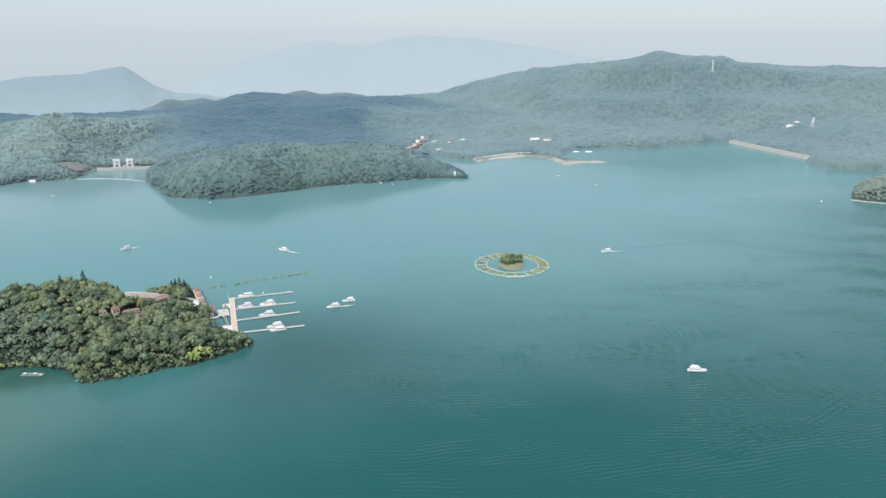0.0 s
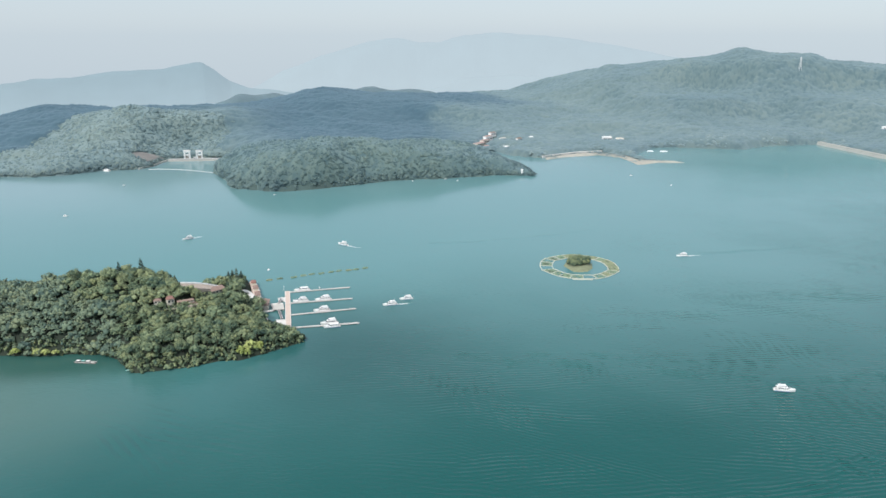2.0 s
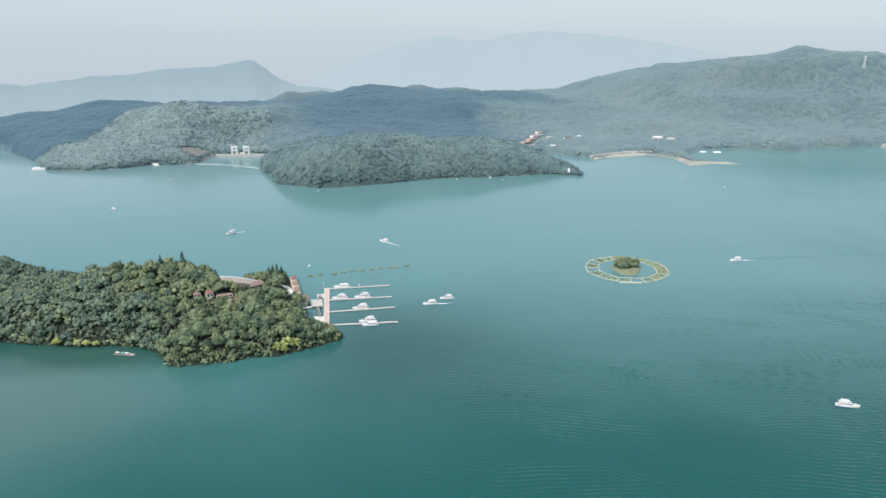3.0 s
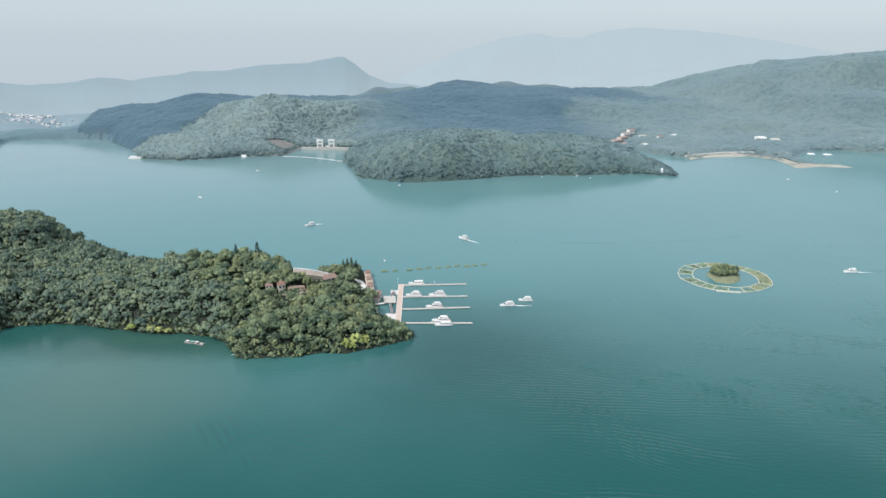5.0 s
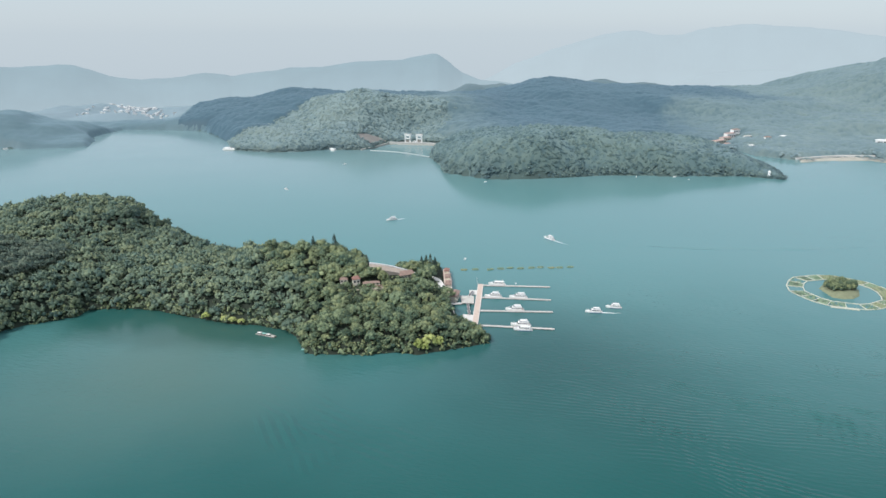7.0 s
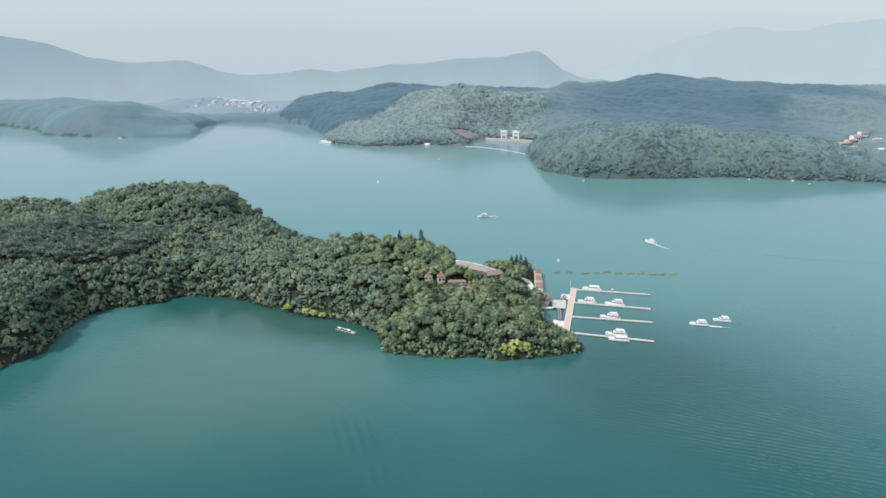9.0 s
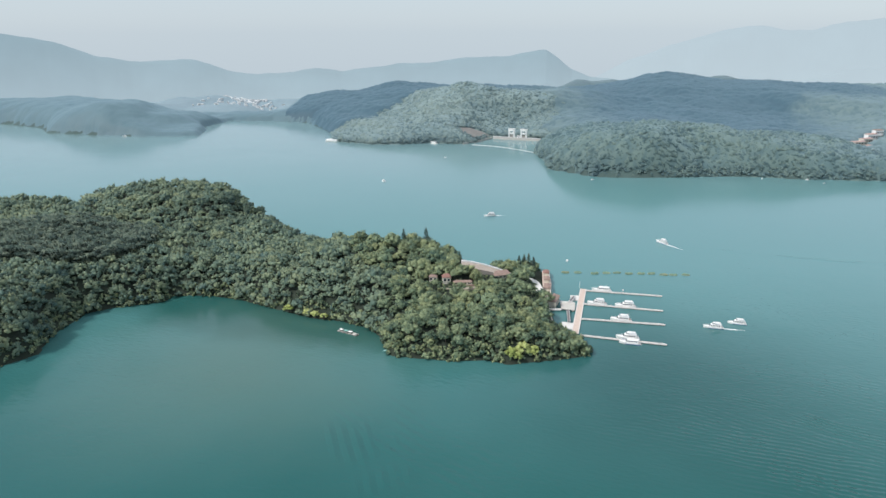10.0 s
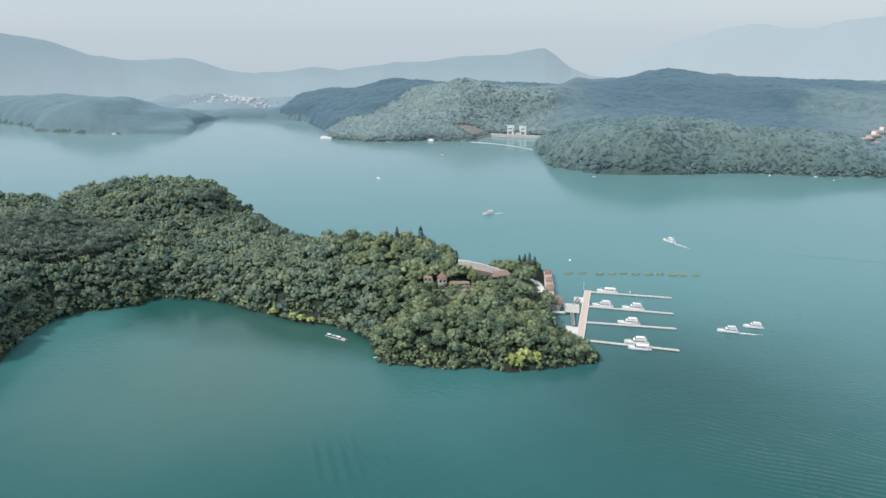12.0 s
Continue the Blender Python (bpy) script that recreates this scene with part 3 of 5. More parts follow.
def crown_shape(seed, clumps, lobes=6, size=0.2, tall=0.9, clump=TETRA, round_=0.4, lift=0.0, rough=0.3, under=-0.35, dome=False):
    """A billowing crown of unit radius, its base at z = 0: rounded boughs, each shaggy with leaf clumps.
    Returns vertices, faces and soft normals that follow the boughs, turned up by lift; what hangs lower on a bough than under is hidden by the next and left out. dome: a broad crown of many small boughs."""
    rs = np.random.RandomState(seed)
    mid = np.array([0, 0, tall * 0.75])
    boughs = [(np.array([rs.uniform(-0.12, 0.12), rs.uniform(-0.12, 0.12), tall * 1.05]), rs.uniform(0.46, 0.58))]
    for k in range(lobes - 1):
        a, r = k * 6.283 / (lobes - 1) + rs.uniform(-0.45, 0.45), rs.uniform(0.42, 0.62)
        boughs.append((np.array([r * np.cos(a), r * np.sin(a), tall * rs.uniform(0.42, 0.98)]), rs.uniform(0.34, 0.50)))
    if dome:
        boughs = []
        for k in range(lobes):
            a, th = 2.4 * k + rs.uniform(-0.3, 0.3), 1.75 * ((k + 0.4) / lobes) ** 0.6
            out_ = 0.68 * math.sin(th) * rs.uniform(0.85, 1.12)
            boughs.append((np.array([out_ * math.cos(a), out_ * math.sin(a), tall * (0.5 + 0.6 * math.cos(th)) + rs.uniform(-0.08, 0.08)]), rs.uniform(0.25, 0.42) * (9 / lobes) ** 0.3))
    vs, fs, ns, n = [], [], [], 0
    for c, r in boughs:
        v, f = ICO1
        vs.append(v * (r * rs.uniform(1 - 1.25 * rough, 1.0, len(v)))[:, None] * [1, 1, 0.9] + c)
        ns.append(unit(v * 0.85 + 0.35 * (c - mid) + rs.uniform(-rough, rough, v.shape)))
        fs.append(f[v[f].mean(1)[:, 2] > under] + n)
        n += len(v)
    done, tries = 0, 0
    while done < clumps and tries < 40 * clumps:
        tries += 1
        c, r = boughs[rs.randint(len(boughs))]
        d = unit(rs.normal(size=3))
        if d[2] < -0.5:
            continue
        p = c + r * d * rs.uniform(0.80, 1.12)
        if min(np.linalg.norm(p - c2) / r2 for c2, r2 in boughs) < 0.80:
            continue
        v, f = clump
        q = np.array(Euler(rs.uniform(0, 6.28, 3)).to_matrix())
        s = size * rs.uniform(0.6, 1.25)
        w = (v * rs.uniform(0.7, 1.2, (len(v), 1)) * [s, s, s * 0.7]) @ q.T
        vs.append(w + p), fs.append(f + n)
        ns.append(unit(round_ * unit(d + 0.4 * (c - mid)) + (1 - round_) * unit(w)))
        n += len(v)
        done += 1
    return np.concatenate(vs), np.concatenate(fs), unit(np.concatenate(ns) + [0, 0, lift])


def palm_shape(seed):
    """A slim palm, 1 unit tall, with drooping fronds."""
    rs = np.random.RandomState(seed)
    vs = [(0.012, 0, 0), (-0.006, 0.01, 0), (-0.006, -0.01, 0), (0.008, 0, 0.85), (-0.004, 0.007, 0.85), (-0.004, -0.007, 0.85)]
    fs = [(0, 1, 4), (0, 4, 3), (1, 2, 5), (1, 5, 4), (2, 0, 3), (2, 3, 5)]
    for k in range(9):
        a, up = k * 0.698 + rs.uniform(-0.2, 0.2), rs.uniform(0.02, 0.16)
        ca, sa = math.cos(a), math.sin(a)
        n = len(vs)
        for r, z, w in ((0.02, 0.86, 0.015), (0.15, 0.86 + up, 0.045), (0.30, 0.80 + up * 0.3, 0.01)):
            vs += [(ca * r - sa * w, sa * r + ca * w, z), (ca * r + sa * w, sa * r - ca * w, z - 0.01)]
        for j in (0, 2):
            fs += [(n + j, n + j + 1, n + j + 3), (n + j, n + j + 3, n + j + 2)]
    v = np.array(vs)
    return v, np.array(fs), unit(np.stack([v[:, 0], v[:, 1], np.full(len(v), 0.3)], 1))


def scatter(land, x0, x1, y0, y1, step, seed, keep):
    """Jittered stands on a land, with their ground height."""
    rs = np.random.RandomState(seed)
    gx, gy = np.meshgrid(np.arange(x0, x1, step), np.arange(y0, y1, step))
    gx = (gx + rs.uniform(-0.45, 0.45, gx.shape) * step).ravel()
    gy = (gy + rs.uniform(-0.45, 0.45, gy.shape) * step).ravel()
    ok = keep(gx, gy)
    gx, gy = gx[ok], gy[ok]
    z = land.height(gx, gy)
    on = z > -0.7
    return gx[on], gy[on], np.maximum(z[on], 0)


def wood(name, shapes, x, y, z, radius, mat, label, seed, spread=0.3, squat=1.0, lift=0.25, level=0.0, land=None, lean=1.0):
    """Uncountable trees in one mesh. land: crowns turn outwards on its slopes."""
    rs = np.random.RandomState(seed)
    vs, fs, ts, ns, n = [], [], [], [], 0
    r = radius * np.exp(np.clip(rs.normal(0, spread, len(x)) + 0.18 * fbm(x / 16, y / 16, seed, 2), -0.6, 0.5))
    sx_, sy_ = np.zeros(len(x)), np.zeros(len(x))
    if land:
        sx_, sy_ = lean * (land.height(x - 9, y) - land.height(x + 9, y)) / 18, lean * (land.height(x, y - 9) - land.height(x, y + 9)) / 18
    for px_, py_, pz, rr, ox_, oy_ in zip(x, y, z, r, sx_, sy_):
        v, f, soft_ = shapes[rs.randint(len(shapes))]
        a = rs.uniform(0, 6.28)
        c, s = math.cos(a), math.sin(a)
        hh = rr * squat * rs.uniform(0.8, 1.3)
        w = np.empty_like(v)
        w[:, 0], w[:, 1] = (v[:, 0] * c - v[:, 1] * s) * rr + px_, (v[:, 0] * s + v[:, 1] * c) * rr + py_
        w[:, 2] = (v[:, 2] + lift) * hh + pz
        if level:    # crowns that close at one height
            w[:, 2] += level * rs.uniform(0.75, 1.25)
        m_ = np.empty_like(soft_)
        m_[:, 0], m_[:, 1], m_[:, 2] = soft_[:, 0] * c - soft_[:, 1] * s, soft_[:, 0] * s + soft_[:, 1] * c, soft_[:, 2]
        m_[:, 0] += ox_
        m_[:, 1] += oy_
        vs.append(w), fs.append(f + n), ns.append(m_), ts.append(np.full(len(v), rs.rand()))
        n += len(v)
    ob = new(name, mesh_from(name, np.concatenate(vs), np.concatenate(fs), mat, True, np.concatenate(ts), unit(np.concatenate(ns))))
    return tagged(ob, label, "trees", kind="stuff")


def canopy(land, x0, x1, y0, y1, step, crown, rise, keep, mat, label, seed, base=3.5, mixed=None):
    """A closed canopy seen from far away: crown beside crown, each a low dome, in one sheet."""
    rs = np.random.RandomState(seed)
    xs, ys = np.arange(x0, x1 + 1, step), np.arange(y0, y1 + 1, step)
    gx, gy = np.meshgrid(xs, ys)
    top, tone = np.full(gx.shape, -9.0), np.zeros(gx.shape)
    for wide in (crown, crown * 0.62):      # tall crowns with smaller ones between them
        nx, ny = int((x1 - x0) / wide) + 4, int((y1 - y0) / wide) + 4
        jx, jy, jh = (rs.uniform(-0.46, 0.46, (ny, nx)) for _ in range(3))
        ci, cj = ((gx - x0) / wide).astype(int) + 1, ((gy - y0) / wide).astype(int) + 1
        for a in (-1, 0, 1):
            for b_ in (-1, 0, 1):
                p, q_ = np.clip(ci + a, 0, nx - 1), np.clip(cj + b_, 0, ny - 1)
                cx, cy = x0 + (p - 0.5 + jx[q_, p]) * wide, y0 + (q_ - 0.5 + jy[q_, p]) * wide
                dome = rise * (0.75 + 0.8 * jh[q_, p]) * (wide / crown) ** 0.5 * (1 - ((gx - cx) ** 2 + (gy - cy) ** 2) / (0.8 * wide) ** 2)
                tone = np.where(dome > top, jh[q_, p] + 0.5, tone)
                top = np.maximum(top, dome)
    top = np.maximum(top, -0.4 * rise) + rs.uniform(-0.1, 0.1, top.shape) * rise
    z = land.height(gx, gy)
    on = (z > -0.5) & keep(gx, gy)
    deep, core = np.zeros(on.shape), on.copy()
    for share in (0.25, 0.35, 0.4):   # the wood's edge thins out towards its border
        deep += share * core
        inner = core.copy()
        inner[1:] &= core[:-1]
        inner[:-1] &= core[1:]
        inner[:, 1:] &= core[:, :-1]
        inner[:, :-1] &= core[:, 1:]
        core = inner
    v = np.stack([gx.ravel(), gy.ravel(), (np.maximum(z, 0) + (base + np.maximum(top, -1.5)) * deep).ravel()], 1)
    n = len(xs)
    i = (np.arange(len(ys) - 1)[:, None] * n + np.arange(n - 1)[None]).ravel()
    f = np.stack([i, i + 1, i + n + 1, i + n], 1)
    inside = on.ravel()[f].sum(1)
    f = f[inside > 0]
    out_ = ~on.ravel()
    v[out_, 2] = np.where(z.ravel()[out_] < -0.4, -1.0, z.ravel()[out_] - 0.5)
    used = np.unique(f)
    back = np.zeros(len(v), int)
    back[used] = np.arange(len(used))
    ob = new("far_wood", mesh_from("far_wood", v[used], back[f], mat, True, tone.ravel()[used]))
    # share of the tones painted as sunlit wood, by vertex
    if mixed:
        lit_share = ob.data.attributes.new("sunlit", "FLOAT", "POINT")
        lit_share.data.foreach_set("value", mixed(v[used, 0], v[used, 1]).astype(np.float32))
    return tagged(ob, label, "trees", kind="stuff")


NEAR_CROWNS = [crown_shape(100 + k, 200, 12, 0.105, lift=0.15, dome=True) for k in range(8)]
MID_CROWNS = [crown_shape(200 + k, 42, 8, 0.17, lift=0.25, dome=True) for k in range(8)]
FAR_CROWNS = [crown_shape(300 + k, 0, 3, 0.2, round_=0.9, lift=0.9, rough=0.12) for k in range(8)]
BUSHES = [crown_shape(350 + k, 12, 2, 0.38) for k in range(6)]
PALMS = [palm_shape(400 + k) for k in range(4)]

# clearings, roofs and yards where no tree stands
def pen_open(x, y):
    c = ((x + 0.5) / 7) ** 2 + ((y - 508) / 18) ** 2 < 1
    c |= ((x + 11.5) / 5) ** 2 + ((y - 516) / 12) ** 2 < 1
    c |= ((x - 14) / 12) ** 2 + ((y - 510) / 12) ** 2 < 1
    c |= ((y - 542) - (x - 14) * 0.36 > -12) & ((y - 542) - (x - 14) * 0.36 < 6) & (x > 11) & (x < 62)
    c |= ((np.abs((y - 533) - (x - 14) * 0.2) < 8) & (x > 30) & (x < 52))
    c |= (y > 542 + (x - 14) * 0.36) & (x > 9) & (x < 47)
    c |= (x > 83.5) & (y > 500) & (y < 618)
    c |= (np.abs(x - 78 - (y - 560) * 0.135) < 6) & (y > 500) & (y < 590)
    c |= (x > 80) & (y > 461) & (y < 500)
    return ~c


def palm_grove(x, y):
    return ((x + 362) / 84) ** 2 + ((y - 602) / 62) ** 2 + 0.16 * fbm(x / 20, y / 20, 88, 2) < 1


def nose(x, y):
    return (y < 468 + 0.12 * (x + 60)) & (x > -70)


def by_lime(x, y):
    return (((x - 54) / 14) ** 2 + ((y - 421) / 11) ** 2 < 1) | (((x + 109) / 10) ** 2 + ((y - 501) / 6) ** 2 < 1) | ((x + 133) ** 2 + (y - 515) ** 2 < 16)


def fore_wood(x, y):
    return x + 38 * fbm(x / 18, y / 18, 41, 3) + 0.25 * (y - 540) > -78


px_, py_, pz = scatter(peninsula, -140, 110, 415, 660, 7.6, 1, lambda x, y: pen_open(x, y) & ~nose(x, y) & fore_wood(x, y))
wood("wood", NEAR_CROWNS, px_, py_, pz, 5.6, M_LEAF, "dense dark green broadleaf wood on the peninsula", 2, 0.34, 0.85)
def seen_side(x, y, z):
    """Leaves out stands on the far sides of the crests."""
    r = np.hypot(x, y)
    return peninsula.height(x + 14 * x / r, y + 14 * y / r) - z > -6


px_, py_, pz = scatter(peninsula, -560, -20, 330, 860, 6.4, 3, lambda x, y: ~palm_grove(x, y) & ~fore_wood(x, y) & ~nose(x, y) & ((x > -380) | (y < 812)) & ~by_lime(x, y) & (shore_distance(x, y, PEN_SHORE) < 250))
on_ = seen_side(px_, py_, pz)
wood("wood", MID_CROWNS, px_[on_], py_[on_], pz[on_], 4.7, M_HILL_LEAF, "dense dark green wood climbing the peninsula's hill", 4, 0.34, 0.92, land=peninsula, lean=0.6)
px_, py_, pz = scatter(peninsula, -490, -270, 520, 710, 3.3, 5, palm_grove)
wood("palm_grove", PALMS, px_, py_, pz, 11, M_PALM, "grove of slim dark betel palms on the slope", 6, 0.15, 1.0, 0.0)
px_, py_, pz = scatter(peninsula, -490, -270, 520, 710, 4.2, 7, palm_grove)
wood("undergrowth", BUSHES, px_, py_, pz - 0.3, 2.4, M_HILL_LEAF, "dark green undergrowth between the palms", 8, 0.3, 1.0, 0.0)
# low scrub that hangs over the waterline
sx, sy, sz = scatter(peninsula, -320, 110, 410, 660, 2.8, 19, lambda x, y: np.abs(shore_distance(x, y, PEN_SHORE) - 2.0) < 3.4)
keep_ = pen_open(sx, sy) & ~by_lime(sx, sy)
wood("shore_scrub", BUSHES, sx[keep_], sy[keep_], sz[keep_] - 0.9, 2.5, M_LEAF, "low green scrub along the peninsula's waterline", 20, 0.3, 1.0, 0.0)


vx, vy, vz = scatter(peninsula, -480, 20, 330, 620, 5.2, 27, lambda x, y: (np.abs(shore_distance(x, y, PEN_SHORE) - 30) < 28) & ~by_lime(x, y) & ~nose(x, y) & pen_open(x, y))
wood("undergrowth", BUSHES, vx, vy, vz - 0.5, 2.3, M_HILL_LEAF, "green undergrowth below the hill's trees", 28, 0.25, 1.0, 0.0)
ux, uy, uz = scatter(peninsula, -70, 110, 410, 500, 4.0, 23, nose)
wood("undergrowth", BUSHES, ux, uy, uz - 0.5, 2.0, M_LEAF, "dense green undergrowth between the trees", 24, 0.25, 1.0, 0.0)


cx_, cy_, cz_ = scatter(peninsula, -8, 86, 490, 580, 2.6, 25, lambda x, y: ~pen_open(x, y) & (x < 83) & ~((x > 9) & (x < 64) & (y - 542 - (x - 14) * 0.36 > -9)))
wood("undergrowth", BUSHES, cx_, cy_, cz_ - 0.6, 1.5, M_LEAF, "low green shrubs on the open slope", 26, 0.25, 0.8, 0.0)


SPIT = [(880, 1158), (893, 1161), (940, 1170), (1028, 1156), (1050, 1106), (1036, 1059), (1020, 1012), (1079, 1013), (1131, 983), (1124, 1012), (1085, 1036), (1066, 1064),
        (1074, 1110), (1056, 1180), (1000, 1195), (945, 1188), (890, 1178)]


# buildings along the far shore: place, turn, length, width and height
LAKE_HOUSES = ((838, 1395, 25, 34, 14, 6), (868, 1420, 20, 26, 12, 8), (895, 1450, 15, 24, 12, 12), (925, 1478, 10, 18, 12, 9), (842, 1366, 35, 16, 9, 4), (918, 1412, 5, 18, 8, 4),
               (938, 1366, 0, 14, 8, 4), (872, 1325, 15, 22, 6, 3), (1190, 1325, -20, 24, 14, 9), (1212, 1300, -25, 20, 12, 7), (1178, 1146, -32, 16, 9, 5), (1205, 1128, -32, 18, 9, 5))


def off_houses(x, y):
    """Keeps the woods off the houses and their yards on the lake side."""
    free = x < 1e9
    for hx, hy, _, lx, _, _ in LAKE_HOUSES:
        free &= ((x - hx) / (lx * 0.55 + 4)) ** 2 + ((y - hy + 5) / 15) ** 2 > 1
    return free


def in_town(x, y):
    return (x > -930) & (x < -440) & (y > 1960) & (y < 2330)


def bare_slope(x, y):
    return ((x - 72) / 42) ** 2 + ((y - 1522) / 42) ** 2 < 1


def by_wall(x, y):
    """The strip along the dam."""
    return (np.abs((x - 165) * 42 + (y - 1505) * 111) / 118.7 < 22) & (x > 95) & (x < 236)


def everywhere(x, y):
    return x < 1e9


def dam_hill(x, y, grow=0):
    """The wood round the dam, its leaf tones painted lighter, as in sun."""
    w = x + 20 * np.sin(y / 47) + 16 * fbm(x / 11, y / 11, 71, 3)
    return (w < 262 + grow) & (w > -275 - grow + 0.8 * np.maximum(y - 1590, 0)) & (y < 1890 + grow)


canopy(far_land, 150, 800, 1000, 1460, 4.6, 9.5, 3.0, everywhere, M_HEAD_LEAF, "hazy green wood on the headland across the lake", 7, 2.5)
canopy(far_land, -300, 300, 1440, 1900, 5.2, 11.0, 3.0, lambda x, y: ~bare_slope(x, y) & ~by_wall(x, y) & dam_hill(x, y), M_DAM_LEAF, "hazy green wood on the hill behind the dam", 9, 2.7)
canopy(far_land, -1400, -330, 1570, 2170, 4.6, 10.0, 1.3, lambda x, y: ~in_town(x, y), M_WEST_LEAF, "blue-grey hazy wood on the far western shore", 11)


def smooth_step(v):
    v = np.clip(v, 0, 1)
    return v * v * (3 - 2 * v)


def sunlit(x, y):
    """0 on the ridge, painted as in cloud shade, 1 in the valley and on the eastern hill, painted sunlit, blended where
    they meet.
    """
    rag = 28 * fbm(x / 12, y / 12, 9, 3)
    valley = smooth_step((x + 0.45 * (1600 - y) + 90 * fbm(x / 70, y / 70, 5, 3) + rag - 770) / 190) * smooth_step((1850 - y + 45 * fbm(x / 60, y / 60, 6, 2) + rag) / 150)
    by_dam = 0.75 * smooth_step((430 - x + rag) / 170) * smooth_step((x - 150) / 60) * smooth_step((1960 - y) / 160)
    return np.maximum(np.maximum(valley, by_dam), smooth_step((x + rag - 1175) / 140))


def ridge_and_east(x, y):
    h = far_land.height(x, y)
    ridge = (h > 3) & ~dam_hill(x, y, -25) & (y > 1385) & ((x > 830) | (y > 1400))
    east = (h > 0.8) & (x > 800) & (shore_distance(x, y, SPIT) < -6) & ((x > 1245) | (y < 1465) | (sunlit(x, y) > 0.5))
    return (ridge | east) & off_houses(x, y)


canopy(far_land, -425, 2600, 320, 2330, 5.5, 11.0, 5.2, ridge_and_east, M_FAR_LEAF, "hazy wood, painted shaded on the ridge and sunlit on the eastern hill", 13, 4.5, sunlit)

def crest_side(x, y, z):
    """Leaves out stands that a crest hides from the lake."""
    r = np.hypot(x, y)
    return far_land.height(x + 12 * x / r, y + 12 * y / r) - z > -3.2


def round_dam(x, y):
    return ~bare_slope(x, y) & ~by_wall(x, y) & dam_hill(x, y)


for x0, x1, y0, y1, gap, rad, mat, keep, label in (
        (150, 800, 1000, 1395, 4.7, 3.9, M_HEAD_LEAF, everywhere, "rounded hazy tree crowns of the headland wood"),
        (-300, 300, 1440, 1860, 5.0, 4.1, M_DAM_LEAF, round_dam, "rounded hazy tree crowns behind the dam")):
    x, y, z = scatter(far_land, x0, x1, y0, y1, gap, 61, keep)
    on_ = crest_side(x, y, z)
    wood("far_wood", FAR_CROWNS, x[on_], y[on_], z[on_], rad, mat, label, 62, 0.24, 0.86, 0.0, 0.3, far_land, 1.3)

def shore_trees(x, y):
    d = shore_distance(x, y, FAR_SHORE)
    return (d > 4) & (d < 75) & (shore_distance(x, y, SPIT) < -9) & off_houses(x, y) & (x > 800) & (fbm(x / 30, y / 30, 15, 2) > -0.35)


x, y, z = scatter(far_land, 800, 1700, 950, 1480, 7.0, 66, shore_trees)
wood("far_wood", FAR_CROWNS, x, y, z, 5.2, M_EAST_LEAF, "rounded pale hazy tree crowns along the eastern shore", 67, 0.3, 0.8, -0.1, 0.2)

for x0, x1, y0, y1, mat, label in ((150, 800, 1000, 1300, M_HEAD_LEAF, "hazy green scrub along the headland's waterline"),
                                   (-300, 300, 1400, 1560, M_DAM_LEAF, "hazy green scrub along the shore by the dam")):
    x, y, z = scatter(far_land, x0, x1, y0, y1, 4.0, 63, lambda u, w: (np.abs(shore_distance(u, w, FAR_SHORE) - 3) < 6) & ~by_wall(u, w))
    wood("shore_scrub", BUSHES, x, y, z - 0.5, 3.0, mat, label, 64, 0.3, 0.9, 0.0)

# near trees, each a thing of its own
def crown_mesh(seed, mat):
    v, f, soft_ = crown_shape(seed, 330, 13, 0.085, lift=0.1, dome=True)
    return mesh_from("crown", v, f, mat, normals=soft_)


CROWN_MESH = [crown_mesh(500 + k, M_LEAF_TREE) for k in range(9)]
LIME_MESH = crown_mesh(600, M_LIME)


def trunk_mesh(seed):
    rs = random.Random(seed)
    bm = bmesh.new()
    tube(bm, (0, 0, -0.3), (0.04, 0, 0.75), 0.075, 0.045, 7)
    for k in range(4):
        a = k * 1.6 + rs.uniform(-0.4, 0.4)
        tube(bm, (0.03, 0, 0.4 + 0.08 * k), (0.45 * math.cos(a), 0.45 * math.sin(a), 0.8 + rs.uniform(0, 0.3)), 0.035, 0.012, 5)
    me = bpy.data.meshes.new("trunk")
    bm.to_mesh(me)
    bm.free()
    me.materials.append(M_BARK)
    return me


def ground_at(x, y, land=None):
    return float((land or peninsula).height(np.array([x]), np.array([y]))[0])


TRUNK_MESH = [trunk_mesh(k) for k in range(3)]


def tree(x, y, z, r, h, turn, kind, label, group, lime=False):
    t = thing("tree", pose(x, y, z, 0, 0, turn) @ Matrix.Diagonal((r, r, h, 1)), label, "tree", group)
    new("trunk", TRUNK_MESH[kind % 3]).parent = t
    c = new("crown", LIME_MESH if lime else CROWN_MESH[kind % 9])
    c.parent = t
    c.location = (0, 0, 0.32)
    return t


tx, ty, tz = scatter(peninsula, -72, 112, 410, 500, 7.0, 17, lambda x, y: nose(x, y) & ~((x > 80) & (y > 461)))
tr = random.Random(9)
for i in [j for j in np.argsort(ty) if not by_lime(tx[j], ty[j])][:300]:
    low = shore_distance(tx[i:i + 1], ty[i:i + 1], PEN_SHORE)[0] < 4 or (tx[i] > 80 and ty[i] > 440)
    r = tr.uniform(2.4, 3.6) if low else tr.uniform(4.2, 7.0)
    tree(tx[i], ty[i], tz[i] - 0.3, r, r * tr.uniform(0.72, 1.05), tr.uniform(0, 360), tr.randrange(27),
         "low leafy shrub-like tree leaning over the waterline" if low else "dark green broadleaf tree with a rounded crown on the slope", "trees on the headland")
